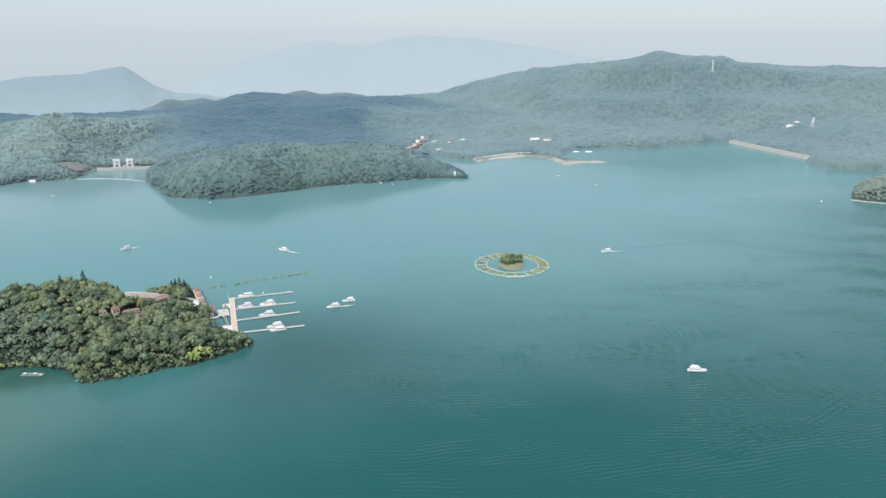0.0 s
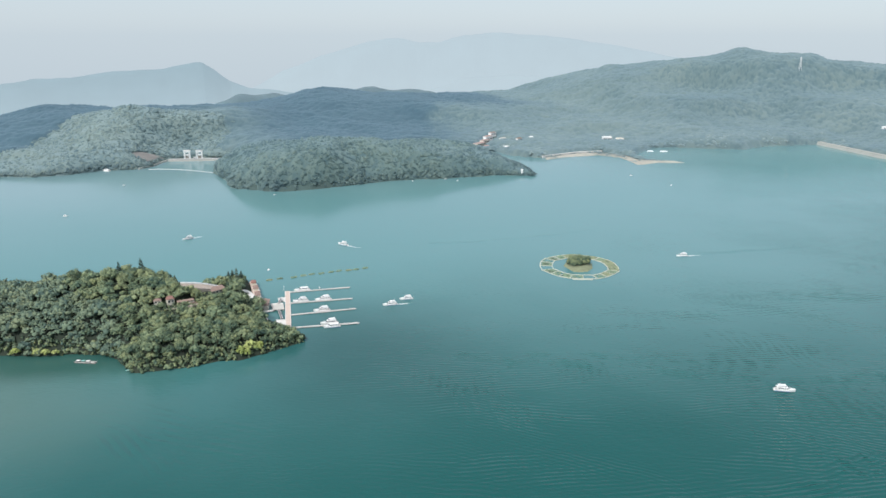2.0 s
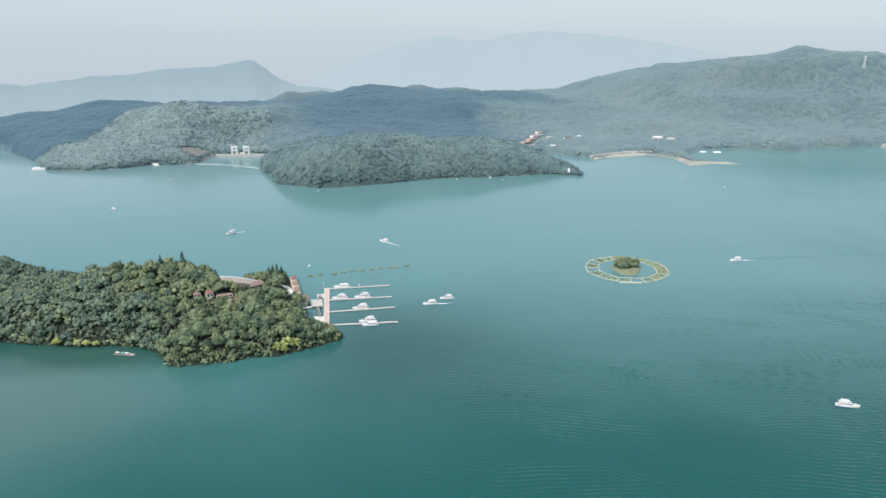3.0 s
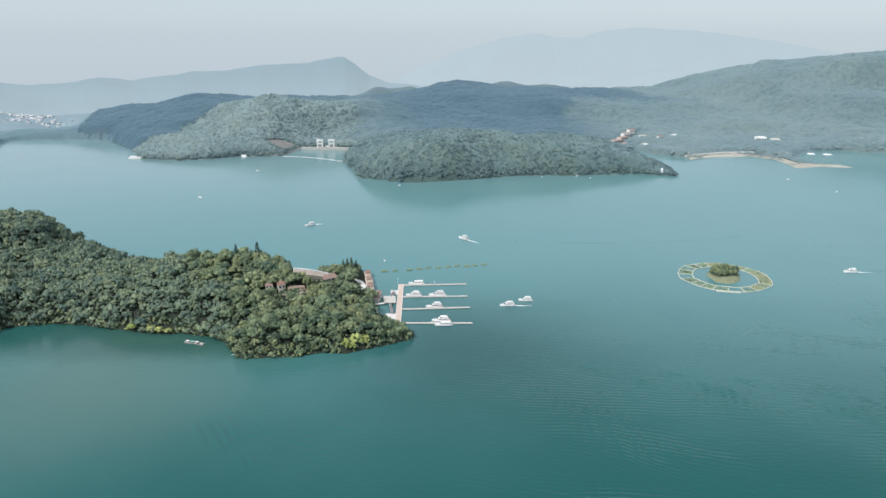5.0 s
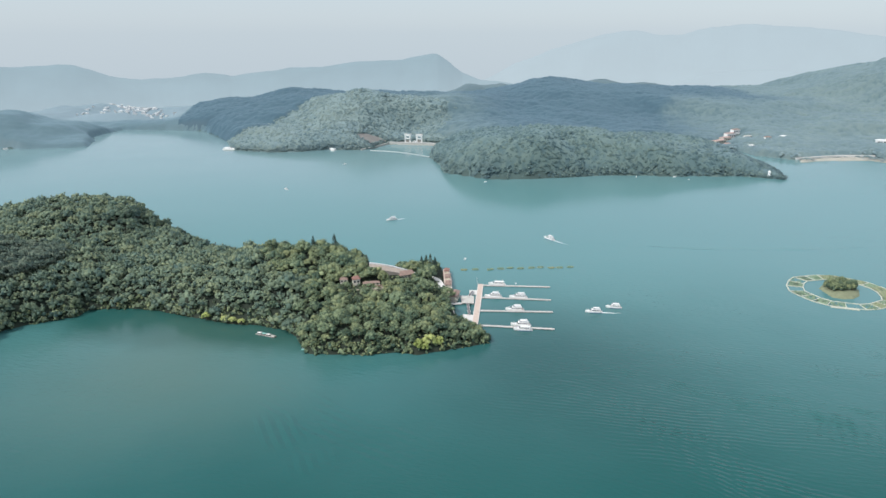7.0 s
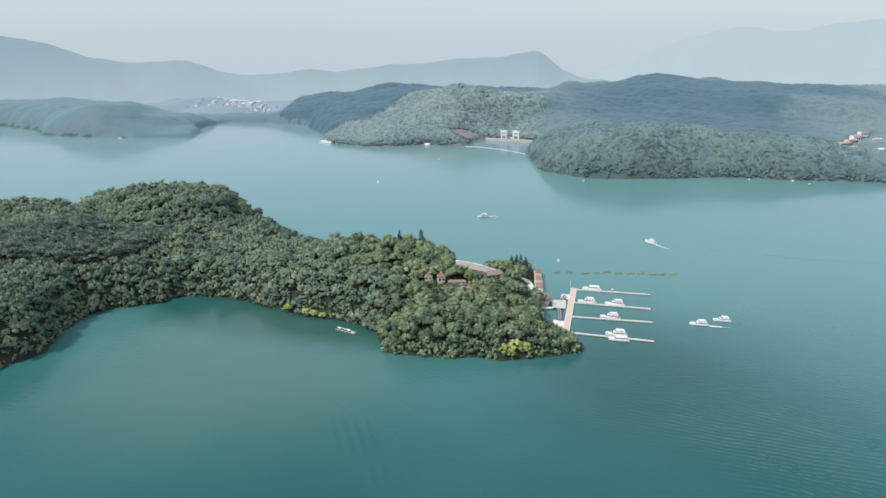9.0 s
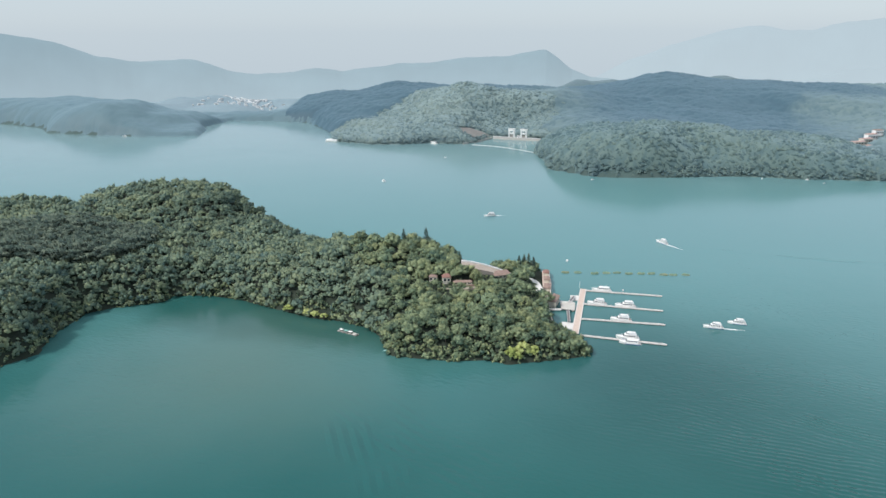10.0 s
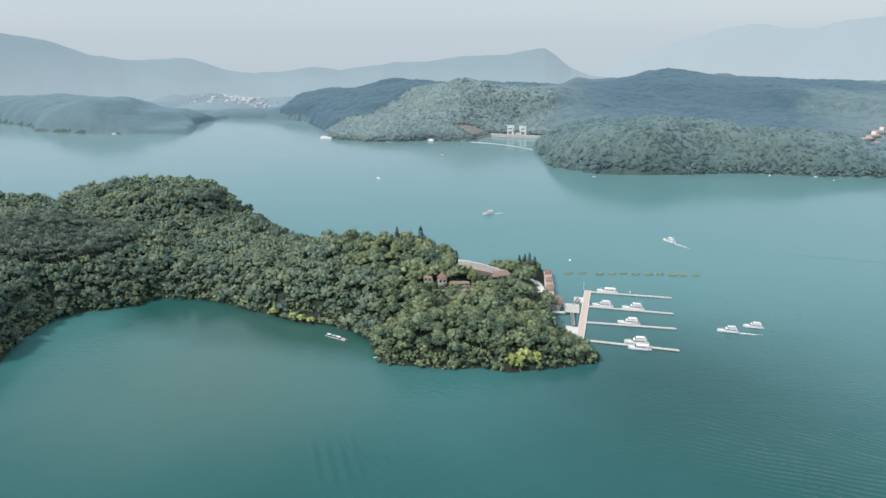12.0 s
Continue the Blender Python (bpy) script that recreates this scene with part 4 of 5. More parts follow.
for x, y, r in ((45, 422, 5.2), (54, 425, 6.4), (62, 426, 4.8), (50, 419.5, 3.6), (-116, 507, 3.6), (-109, 503, 3.4), (-101, 499.5, 3.0), (-133, 516, 3.8)):
    tree(x, y, 1.4, r if x > 0 else r * 1.3, r * (1.25 if x > 0 else 1.0), x * 7, 0, "bright lime-green tree at the waterline", "lime trees", True)

for x, y, r, h in ((24.5, 524, 6.6, 8.5), (6.5, 530, 6.4, 9.0), (38, 527, 5.0, 4.5), (-14, 531, 6.5, 7.0), (-10, 515, 4.4, 3.6), (11, 514, 3.4, 2.4)):
    tree(x, y, ground_at(x, y) - 0.3, r, h, x * 13, int(r * 10), "broad dark green tree below the curved terrace", "trees by the terrace")


M_ISLET_TREE = foliage("leaves_islet_trees", (0.050, 0.098, 0.080), (0.085, 0.140, 0.105), (0.135, 0.190, 0.130), by_object=True)
ISLET_MESH = [crown_mesh(640 + k, M_ISLET_TREE) for k in range(4)]


def conifer(x, y, z, h):
    """A narrow pointed fir with tiers of drooping boughs."""
    t = thing("conifer", pose(x, y, z), "tall narrow dark conifer above the other trees", "tree", "conifers")
    part("trunk", tube(bmesh.new(), (0, 0, -1), (0, 0, h * 0.95), 0.3, 0.05, 6), M_BARK, t)
    rs = np.random.RandomState(int(h * 10))
    vs, fs, n = [], [], 0
    for k in range(150):
        u = rs.uniform(0.12, 1.0)
        a, r = rs.uniform(0, 6.28), h * 0.25 * (1.05 - u) * rs.uniform(0.5, 1.1)
        v, f = OCTA
        s = 0.5 + 0.7 * (1 - u)
        vs.append(v * [s * 1.2, s * 1.2, s * 0.6] * rs.uniform(0.7, 1.2) + [r * math.cos(a), r * math.sin(a), u * h])
        fs.append(f + n)
        n += 6
    c = new("crown", mesh_from("crown", np.concatenate(vs), np.concatenate(fs), M_FIR))
    c.parent = t


for x, y, h in ((-19, 592, 23), (-40, 596, 18), (8, 590, 12), (12, 594, 10), (-210, 730, 13), (-228, 752, 13), (80, 618, 17), (84, 612, 15), (76, 622, 15), (81, 606, 13), (70, 612, 15)):
    conifer(x, y, ground_at(x, y) - 0.2, h)


# ---------------------------------------------------------------- landing stage
def bar(a, b_, w, z0, z1, bevel=0.05):
    """A level beam between two points of the plan."""
    bm = boxed(0, math.dist(a, b_), -w / 2, w / 2, z0, z1, bevel=bevel)
    bmesh.ops.transform(bm, matrix=pose(a[0], a[1], 0, 0, 0, math.degrees(math.atan2(b_[1] - a[1], b_[0] - a[0]))), verts=bm.verts)
    return bm


M_DECK_EDGE = plain("white_deck_edge", (0.62, 0.605, 0.585), 0.7, 0, 0.12, 0.6)
M_TIMBER = plain("pinkish_deck_boards", (0.55, 0.45, 0.39), 0.85, 0, 0.25, 0.7)
M_FLOATBLOCK = plain("dark_float_block", (0.10, 0.10, 0.10), 0.8, 0, 0.3, 0.6)
for (x0, y0), (x1, y1) in (((126, 565), (190, 550)), ((117, 532), (180.5, 515.5)), ((110, 499), (173.5, 486)), ((103, 466), (163.5, 448.5))):
    d = thing("jetty", pose(x0, y0, 0, 0, 0, math.degrees(math.atan2(y1 - y0, x1 - x0))), "long narrow grey-white floating jetty with a rounded end", "jetty", "floating jetties")
    L = math.hypot(x1 - x0, y1 - y0)
    end = [(L + 1.25 * math.cos(a), 1.25 * math.sin(a)) for a in np.linspace(-1.57, 1.57, 9)]
    part("deck", prism([(0, -1.25)] + end + [(0, 1.25)], 0.35, 0.80), M_PLANK, d)
    for s in (-1, 1):
        part("kerb", boxed(0, L, s * 1.12 - 0.13, s * 1.12 + 0.13, 0.80, 1.0, bevel=0.04), M_DECK_EDGE, d, "pale kerb")
    for k in range(9):
        part("float", boxed(2 + k * (L - 5) / 8, 4.6 + k * (L - 5) / 8, -1.05, 1.05, -0.3, 0.35, bevel=0.1), M_FLOATBLOCK, d, "dark float")
    for k in range(5):
        part("bollard", tube(bmesh.new(), (4 + k * (L - 8) / 4, -1.12, 0.95), (4 + k * (L - 8) / 4, -1.12, 1.35), 0.14, 0.18), M_FLOATBLOCK, d)

q = thing("quay", pose(112, 519, 0, 0, 0, math.degrees(math.atan2(98, 25))), "wide floating quay boarded in pinkish timber with white edges", "quay")
part("float", boxed(-50, 50, -2.3, 2.3, -0.4, 0.4, bevel=0.1), M_FLOATBLOCK, q)
for k in range(34):
    part("plank", boxed(-51 + k * 3, -48.06 + k * 3, -2.2, 2.2, 0.4, 0.92 + 0.01 * (k % 3)), M_TIMBER, q)
for s in (-1, 1):
    part("kerb", boxed(-51, 51, s * 2.5 - 0.3, s * 2.5 + 0.3, 0.3, 1.05, bevel=0.06), M_DECK_EDGE, q, "white edge beam")
marker = thing("jetty_marker", pose(158, 557.5, 0.8), "small white marker box on a post on the jetty", "marker")
part("post", tube(bmesh.new(), (0, 0, 0), (0, 0, 2.2), 0.12, 0.10), M_WHITE, marker)
part("box", boxed(-0.7, 0.7, -0.4, 0.4, 2.2, 3.2, bevel=0.08), M_WHITE, marker)
lamp = thing("lamp_post", pose(121.5, 571, 0.9), "slim white lamp post at the quay's end", "lamp post")
part("pole", tube(bmesh.new(), (0, 0, 0), (0, 0, 5.5), 0.16, 0.1), M_WHITE, lamp)
part("lamp_head", boxed(-0.5, 0.5, -0.25, 0.25, 5.5, 5.8, bevel=0.08), M_WHITE, lamp)

for pts, lab in ((((110, 553), (119, 551), (116.5, 540), (108, 542)), "square white pontoon beside the quay"), (((93, 493), (103.5, 489), (101, 477), (91, 481)), "square white pontoon beside the quay")):
    p = thing("pontoon", pose(0, 0, 0), lab, "pontoon", "pontoons")
    part("deck", prism(pts, -0.3, 0.85), M_DECK_EDGE, p)
plat = thing("landing_platform", pose(0, 0, 0), "white concrete landing platform on piles", "platform")
part("slab", prism(((98, 534), (110.5, 531.5), (107.3, 515), (96.5, 518)), 1.3, 1.9), M_CONC, plat)
for x, y in ((98.5, 532), (109, 530), (106, 516), (97, 519)):
    part("pile", tube(bmesh.new(), (x, y, -1.5), (x, y, 1.3), 0.45, 0.45), M_CONC, plat)
part("railing", bar((97, 534), (110, 531.3), 0.12, 1.9, 2.9, 0.02), M_WHITE, plat)
wharf = thing("wharf", pose(0, 0, 0), "narrow concrete wharf joining platform and shore", "wharf")
part("slab", prism(((84, 521), (96.5, 519), (96.2, 516), (84, 517)), 1.0, 1.7), M_DECK_EDGE, wharf)
part("wall", prism(((84, 517), (86.5, 517), (85.5, 486), (83, 486)), -1.2, 1.8), M_CONC, wharf)
for a, b_ in (((112.5, 547), (105.5, 531.5)), ((101.5, 515.5), (98, 489.5))):
    g = thing("gangway", pose(0, 0, 0), "dark sloping gangway with side rails", "gangway", "gangways")
    part("deck", bar(a, b_, 2.2, 1.92, 2.1), plain("gangway_steel", (0.22, 0.2, 0.2), 0.6, 0.3), g)
    ux, uy = b_[0] - a[0], b_[1] - a[1]
    nrm = math.hypot(ux, uy)
    for s in (-1, 1):
        o = (-uy / nrm * 1.1 * s, ux / nrm * 1.1 * s)
        part("rail", bar((a[0] + o[0], a[1] + o[1]), (b_[0] + o[0], b_[1] + o[1]), 0.12, 2.1, 2.9, 0.02), M_WHITE, g)
    part("support", bar((a[0] + ux * 0.4, a[1] + uy * 0.4), (a[0] + ux * 0.6, a[1] + uy * 0.6), 1.2, -0.5, 1.93), M_CONC, g)


def hipped(bm, x0, x1, y0, y1, z0, z1, inset, over=0.5, thick=0.25):
    """A hipped roof slab with eaves."""
    x0, x1, y0, y1 = x0 - over, x1 + over, y0 - over, y1 + over
    lo = [bm.verts.new(c) for c in ((x0, y0, z0), (x1, y0, z0), (x1, y1, z0), (x0, y1, z0))]
    mid = [bm.verts.new((v.co.x, v.co.y, z0 + thick)) for v in lo]
    ym = (y0 + y1) / 2
    top = [bm.verts.new((x0 + inset, ym, z1)), bm.verts.new((x1 - inset, ym, z1))]
    bm.faces.new(lo[::-1])
    for i in range(4):
        bm.faces.new((lo[i], lo[(i + 1) % 4], mid[(i + 1) % 4], mid[i]))
    bm.faces.new((mid[0], mid[1], top[1], top[0]))
    bm.faces.new((mid[1], mid[2], top[1]))
    bm.faces.new((mid[2], mid[3], top[0], top[1]))
    bm.faces.new((mid[3], mid[0], top[0]))
    bmesh.ops.recalc_face_normals(bm, faces=bm.faces)
    return bm


def house(name, x, y, z, turn, lx, ly, h, wall_mat, roof_mat, label, windows=3, rise=1.8, group="", inset=2.0):
    t = thing(name, pose(x, y, z, 0, 0, turn), label, "building", group)
    part("wall", boxed(-lx / 2, lx / 2, -ly / 2, ly / 2, -2.0, h), wall_mat, t)
    part("roof", hipped(bmesh.new(), -lx / 2, lx / 2, -ly / 2, ly / 2, h, h + rise, min(inset, lx * 0.3)), roof_mat, t)
    for k in range(windows):
        wx = -lx / 2 + (k + 0.5) * lx / windows
        ww = lx / windows * 0.28
        w = part("window", boxed(wx - ww, wx + ww, -ly / 2 - 0.06, -ly / 2 + 0.1, h * 0.3, h * 0.72), M_GLASS, t)
        part("sill", boxed(wx - ww - 0.1, wx + ww + 0.1, -ly / 2 - 0.2, -ly / 2 - 0.06, h * 0.3 - 0.15, h * 0.3), wall_mat, w)
    return t


M_CREAM = plain("cream_render", (0.62, 0.58, 0.50), 0.85, 0, 0.15, 0.5)
house("shore_pavilion", 91.5, 532, 2.6, 70, 17, 8, 3.2, M_CREAM, M_PINK, "waterside pavilion with a low brown tiled roof", 4, 2.2)
# promenade with roofs over the water
pr = thing("promenade", pose(0, 0, 0), "pinkish paved waterside promenade on a concrete wall", "promenade")
part("paving", prism(((84, 541), (91, 541), (97, 580), (99.5, 612), (93, 614), (89, 580)), -1.5, 2.8), M_TIMBER, pr)
part("parapet", bar((91, 541), (99.5, 612), 0.5, 2.8, 3.8), M_DECK_EDGE, pr, "white parapet")
for k, (x, y, lx) in enumerate(((95.5, 604, 9), (93.5, 585, 10), (91, 564, 12))):
    house("kiosk", x, y, 2.8, 81, lx, 5, 2.6, M_CREAM, M_RED if k == 0 else M_PINK, "small kiosk with a red roof" if k == 0 else "small cream kiosk with a brown roof", 2, 1.4, "kiosks")
path_ = thing("footpath", pose(0, 0, 0), "pale concrete footpath between the trees", "path")
bm = bmesh.new()
prev = None
for k in range(12):
    u = k / 11
    x, y = 77.2 + 3.6 * u + 1.0 * math.sin(u * 3), 586 - 48 * u
    z = max(ground_at(x + o, y) for o in (-3, 0, 3)) + 0.8
    row = [bm.verts.new((x + s * (1.8 + 1.6 * u), y, z + o)) for s, o in ((-1, -4), (-1, 0), (1, 0), (1, -4))]
    if prev:
        for a in range(3):
            bm.faces.new((prev[a], prev[a + 1], row[a + 1], row[a]))
    prev = row
bmesh.ops.recalc_face_normals(bm, faces=bm.faces)
part("paving", bm, M_DECK_EDGE, path_)

# temple terrace on the slope
tw = thing("terrace_stair", pose(0, 0, 0), "long pale terrace stair with a white parapet down the slope", "stair")
N_ST = 60
M_TERRACE = plain("pinkish_terrace_stone", (0.40, 0.345, 0.30), 0.9, 0, 0.2, 0.4)
for k in range(N_ST):
    u0, u1 = k / N_ST, (k + 1) / N_ST
    ax, ay, az = 13 + 45 * u0, 544.5 + 15.5 * u0, 36.8 - 10.5 * u0 - 7.1 * u0 * u0
    bx, by = 13 + 45 * u1, 544.5 + 15.5 * u1
    w = 9.5 - 2.5 * u0
    bm = prism(((ax, ay - w), (bx, by - w), (bx, by), (ax, ay)), az - 9, az - 0.7)
    for v in bm.verts:
        if v.co.z > az - 5 and v.co.y < ay - w * 0.6:
            v.co.z -= w * 0.30
    part("step", bm, M_TERRACE, tw)
bm = bmesh.new()
prev = None
for k in range(N_ST + 1):
    u = k / N_ST
    x, y, z = 13 + 45 * u, 544.5 + 15.5 * u, 36.8 - 10.5 * u - 7.1 * u * u
    row = [bm.verts.new((x + a * 0.3, y + b_, z + c)) for a, b_, c in ((1, -0.9, -3), (1, -0.9, 0), (-1, 0.9, 0.1), (-1, 0.9, -3))]
    if prev:
        for a in range(4):
            bm.faces.new((prev[a], prev[(a + 1) % 4], row[(a + 1) % 4], row[a]))
    else:
        bm.faces.new(row)
    prev = row
bm.faces.new(prev)
bmesh.ops.recalc_face_normals(bm, faces=bm.faces)
part("parapet", bm, M_WHITE, tw, "white sloping parapet")
th = house("terrace_hall", 47.5, 550, 19.6, 19, 15, 8, 2.6, M_CREAM, M_PINK, "low hall with a brown tiled roof below the terrace", 4, 3.4)
house("gate_lodge", -0.5, 520, ground_at(-0.5, 520) + 0.8, 8, 6.4, 5.2, 4.4, M_CREAM, M_RED, "small cream house with a red gabled roof among trees", 2, 2.8)
house("lodge_annex", -11.5, 524, ground_at(-11.5, 524) + 1.0, -6, 6.5, 4.5, 3.0, M_CREAM, M_PINK, "small annex with a dull brown roof among trees", 2, 1.8)
yard = thing("courtyard", pose(0, 0, 0), "pale paved courtyard in front of the lodge", "courtyard")
yz = max(ground_at(x, y) for x in (-4, 4, 12, 22) for y in (509, 512, 515)) - 0.8
part("paving", prism(((-6, 511), (4, 508), (18, 509), (24, 511), (24, 514), (-4, 516)), yz - 5, yz), M_TERRACE, yard)
rw = thing("retaining_wall", pose(0, 0, 0), "low brown retaining wall below the lodge", "wall")
part("coping", bar((5, 514.5), (25, 516.5), 1.0, ground_at(16, 515) - 2, ground_at(16, 515) + 1.2), M_PINK, rw)
house("lodge_annex", 13, 518.5, ground_at(13, 518.5) - 0.6, 3, 15, 4.4, 2.2, M_CREAM, M_PINK, "low annex with a dull brown roof among trees", 4, 1.4)


# ---------------------------------------------------------------- boats
def hull_mesh(length, beam, free, draft=0.5):
    """A pointed motor-yacht hull, bow towards +x, with a flared side and flat transom."""
    bm = bmesh.new()
    st = ((-0.5, 0.86, 0.80), (-0.3, 0.98, 0.82), (0.0, 1.0, 0.88), (0.2, 0.86, 0.98), (0.36, 0.52, 1.12), (0.46, 0.18, 1.24), (0.5, 0.03, 1.3))
    prev = None
    rows = []
    for u, w, h in st:
        x, hb = u * length, w * beam / 2
        ring_ = [(x - (0.03 * length if u > 0.3 else 0), -hb * 0.72, -draft), (x, -hb, free * h * 0.55), (x, -hb, free * h), (x, hb, free * h), (x, hb, free * h * 0.55),
                 (x - (0.03 * length if u > 0.3 else 0), hb * 0.72, -draft)]
        rows.append([bm.verts.new(c) for c in ring_])
    for a, b_ in zip(rows, rows[1:]):
        for i in range(6):
            bm.faces.new((a[i], b_[i], b_[(i + 1) % 6], a[(i + 1) % 6]))
    bm.faces.new(rows[0])
    bm.faces.new(rows[-1][::-1])
    bmesh.ops.recalc_face_normals(bm, faces=bm.faces)
    return bm


def house_block(x0, x1, w, z0, z1, rake0, rake1, taper=0.9):
    """A cabin block with raked ends and sloping sides."""
    bm = bmesh.new()
    lo = [bm.verts.new(c) for c in ((x0, -w / 2, z0), (x1, -w / 2, z0), (x1, w / 2, z0), (x0, w / 2, z0))]
    wt = w * taper
    hi = [bm.verts.new(c) for c in ((x0 + rake0, -wt / 2, z1), (x1 - rake1, -wt / 2, z1), (x1 - rake1, wt / 2, z1), (x0 + rake0, wt / 2, z1))]
    bm.faces.new(lo[::-1])
    bm.faces.new(hi)
    for i in range(4):
        bm.faces.new((lo[i], lo[(i + 1) % 4], hi[(i + 1) % 4], hi[i]))
    bmesh.ops.recalc_face_normals(bm, faces=bm.faces)
    bmesh.ops.bevel(bm, geom=list(bm.edges), offset=0.08, segments=1, affect="EDGES")
    return bm


M_STRIPE = plain("blue_hull_stripe", (0.06, 0.12, 0.25), 0.4, 0, 0.2, 0.6, 0)


def tour_boat(m, label, group="tour boats", length=16.0, upper=True, stripe=None, deck_mat=None):
    k = length / 16.0
    t = thing("tour_boat", m, label, "boat", group)
    part("hull", hull_mesh(length, 4.4 * k, 1.7 * k), M_WHITE, t)
    part("waterline_band", boxed(-7.9 * k, 3.4 * k, -2.215 * k, 2.215 * k, 0.05, 0.3 * k), stripe or M_STRIPE, t, "dark band along the waterline")
    part("deck", boxed(-7.7 * k, 3.6 * k, -2.0 * k, 2.0 * k, 1.40 * k, 1.56 * k), deck_mat or M_PLANK, t)
    part("cabin", house_block(-6.2 * k, 3.6 * k, 3.7 * k, 1.5 * k, 3.4 * k, 0.1, 1.7 * k), M_WHITE, t)
    for s in (-1, 1):
        for j in range(5):
            x = (-5.4 + j * 1.55) * k
            part("window", boxed(x, x + 1.15 * k, s * 1.72 * k - 0.1, s * 1.72 * k + 0.1, 2.2 * k, 2.95 * k), M_GLASS, t)
    part("windscreen", house_block(1.9 * k, 3.25 * k, 3.0 * k, 2.25 * k, 3.1 * k, 0.2, 0.72 * k), M_GLASS, t)
    part("flybridge", boxed(-6.6 * k, 1.6 * k, -1.9 * k, 1.9 * k, 3.4 * k, 3.6 * k, bevel=0.05), M_WHITE, t)
    if upper:
        part("bridge_screen", house_block(-1.2 * k, 1.2 * k, 3.0 * k, 3.6 * k, 4.6 * k, 0.1, 0.9 * k), M_WHITE, t)
        part("bridge_window", house_block(-0.9 * k, 1.0 * k, 3.04 * k, 3.95 * k, 4.45 * k, 0.1, 0.5 * k), M_GLASS, t)
        part("canopy", boxed(-5.6 * k, 0.4 * k, -1.6 * k, 1.6 * k, 4.85 * k, 5.0 * k, bevel=0.06), M_WHITE, t)
        for x in (-5.3, -2.4, 0.1):
            for s in (-1, 1):
                part("stanchion", tube(bmesh.new(), (x * k, s * 1.45 * k, 3.55 * k), (x * k, s * 1.45 * k, 4.9 * k), 0.07, 0.07, 5), M_WHITE, t)
        part("radar_arch", boxed(-4.9 * k, -4.4 * k, -1.2 * k, 1.2 * k, 5.0 * k, 5.3 * k, bevel=0.05), M_WHITE, t)
    part("mast", tube(bmesh.new(), (-4.4 * k, 0, 3.5 * k), (-5.0 * k, 0, 6.4 * k), 0.1, 0.04, 6), M_WHITE, t)
    for s in (-1, 1):
        part("rail", boxed(-7.6 * k, -6.4 * k, s * 1.95 * k - 0.05, s * 1.95 * k + 0.05, 2.3 * k, 2.42 * k), M_WHITE, t)
        part("bow_rail", bar((3.0 * k, s * 2.0 * k), (7.3 * k, s * 0.35 * k), 0.08, 2.35 * k, 2.5 * k, 0.02), M_WHITE, t)
    part("swim_platform", boxed(-8.8 * k, -7.9 * k, -1.7 * k, 1.7 * k, 0.25, 0.45, bevel=0.05), M_DECK_EDGE, t)
    return t


def heading(dx, dy):
    return math.degrees(math.atan2(dy, dx))


IN = heading(-64, 15)
tour_boat(pose(140.5, 566.0, 0, 0, 0, IN), "white two-deck tour boat moored at a jetty", upper=False, length=17)
tour_boat(pose(129.5, 533.3, 0, 0, 0, IN), "white two-deck tour boat with a canopy moored at a jetty", length=16)
tour_boat(pose(152.5, 526.8, 0, 0, 0, IN), "white two-deck tour boat with a canopy moored at a jetty", length=17)
tour_boat(pose(141.5, 497.0, 0, 0, 0, IN), "white tour boat with a pinkish deckhouse moored at a jetty", length=16.5, deck_mat=M_PINK)
tour_boat(pose(138.0, 461.5, 0, 0, 0, IN), "white two-deck tour boat moored at the outermost jetty", length=17)
tour_boat(pose(137.5, 452.0, 0, 0, 0, IN), "white tour boat moored at the outermost jetty", length=15.5, upper=False)
tour_boat(pose(211, 481.0, 0, 0, 0, heading(-1, 0.25)), "white tour boat under way near the jetties", length=15)
tour_boat(pose(233, 489, 0, 0, 0, heading(-1, 0.3)), "white tour boat heading for the jetties", length=14)
tour_boat(pose(420, 165, 0, 0, 0, heading(0.78, -0.62)), "white tour boat alone on open water", length=16)
tour_boat(pose(612, 470, 0, 0, 0, heading(-0.95, 0.3)), "white tour boat under way with a long wake", length=15)
tour_boat(pose(240, 717, 0, 0, 0, heading(-0.5, 0.86)), "white tour boat under way with a foaming wake", length=16)
tour_boat(pose(56, 840, 0, 0, 0, heading(-0.9, -0.25)), "white tour boat under way in mid lake", length=15)


def launch(m, label, length=7.0, group="small boats"):
    t = thing("launch", m, label, "boat", group)
    k = length / 7
    part("hull", hull_mesh(length, 2.3 * k, 0.9 * k, 0.3), M_WHITE, t)
    part("cabin", house_block(-1.8 * k, 1.4 * k, 1.7 * k, 0.8 * k, 2.0 * k, 0.1, 0.5 * k), M_WHITE, t)
    part("windscreen", house_block(-1.4 * k, 1.2 * k, 1.74 * k, 1.2 * k, 1.7 * k, 0.1, 0.35 * k), M_GLASS, t)
    return t


for x, y, a, L, lab in ((-98, 1064, 128, 9, "small white launch under way far out"), (376, 1097, 20, 8, "small white launch moored off the wooded headland"), (923, 923, 160, 6, "tiny white launch far out"),
                        (924, 812, 30, 5, "tiny grey-white launch far out"), (1153, 483, 200, 8, "small white launch near the wooded islet"), (0, 1281, 15, 6, "tiny white launch before the dam"),
                        (234, 1070, 10, 5, "tiny white launch below the headland"), (571, 1060, 0, 6, "small white boat at the headland's foot"), (505, 1072, 60, 5, "tiny white boat at the headland's foot"),
                        (585, 1035, 20, 4, "tiny white boat off the headland"), (-737, 1590, 180, 10, "small white boat below the western wood")):
    launch(pose(x, y, 0, 0, 0, a), lab, L)

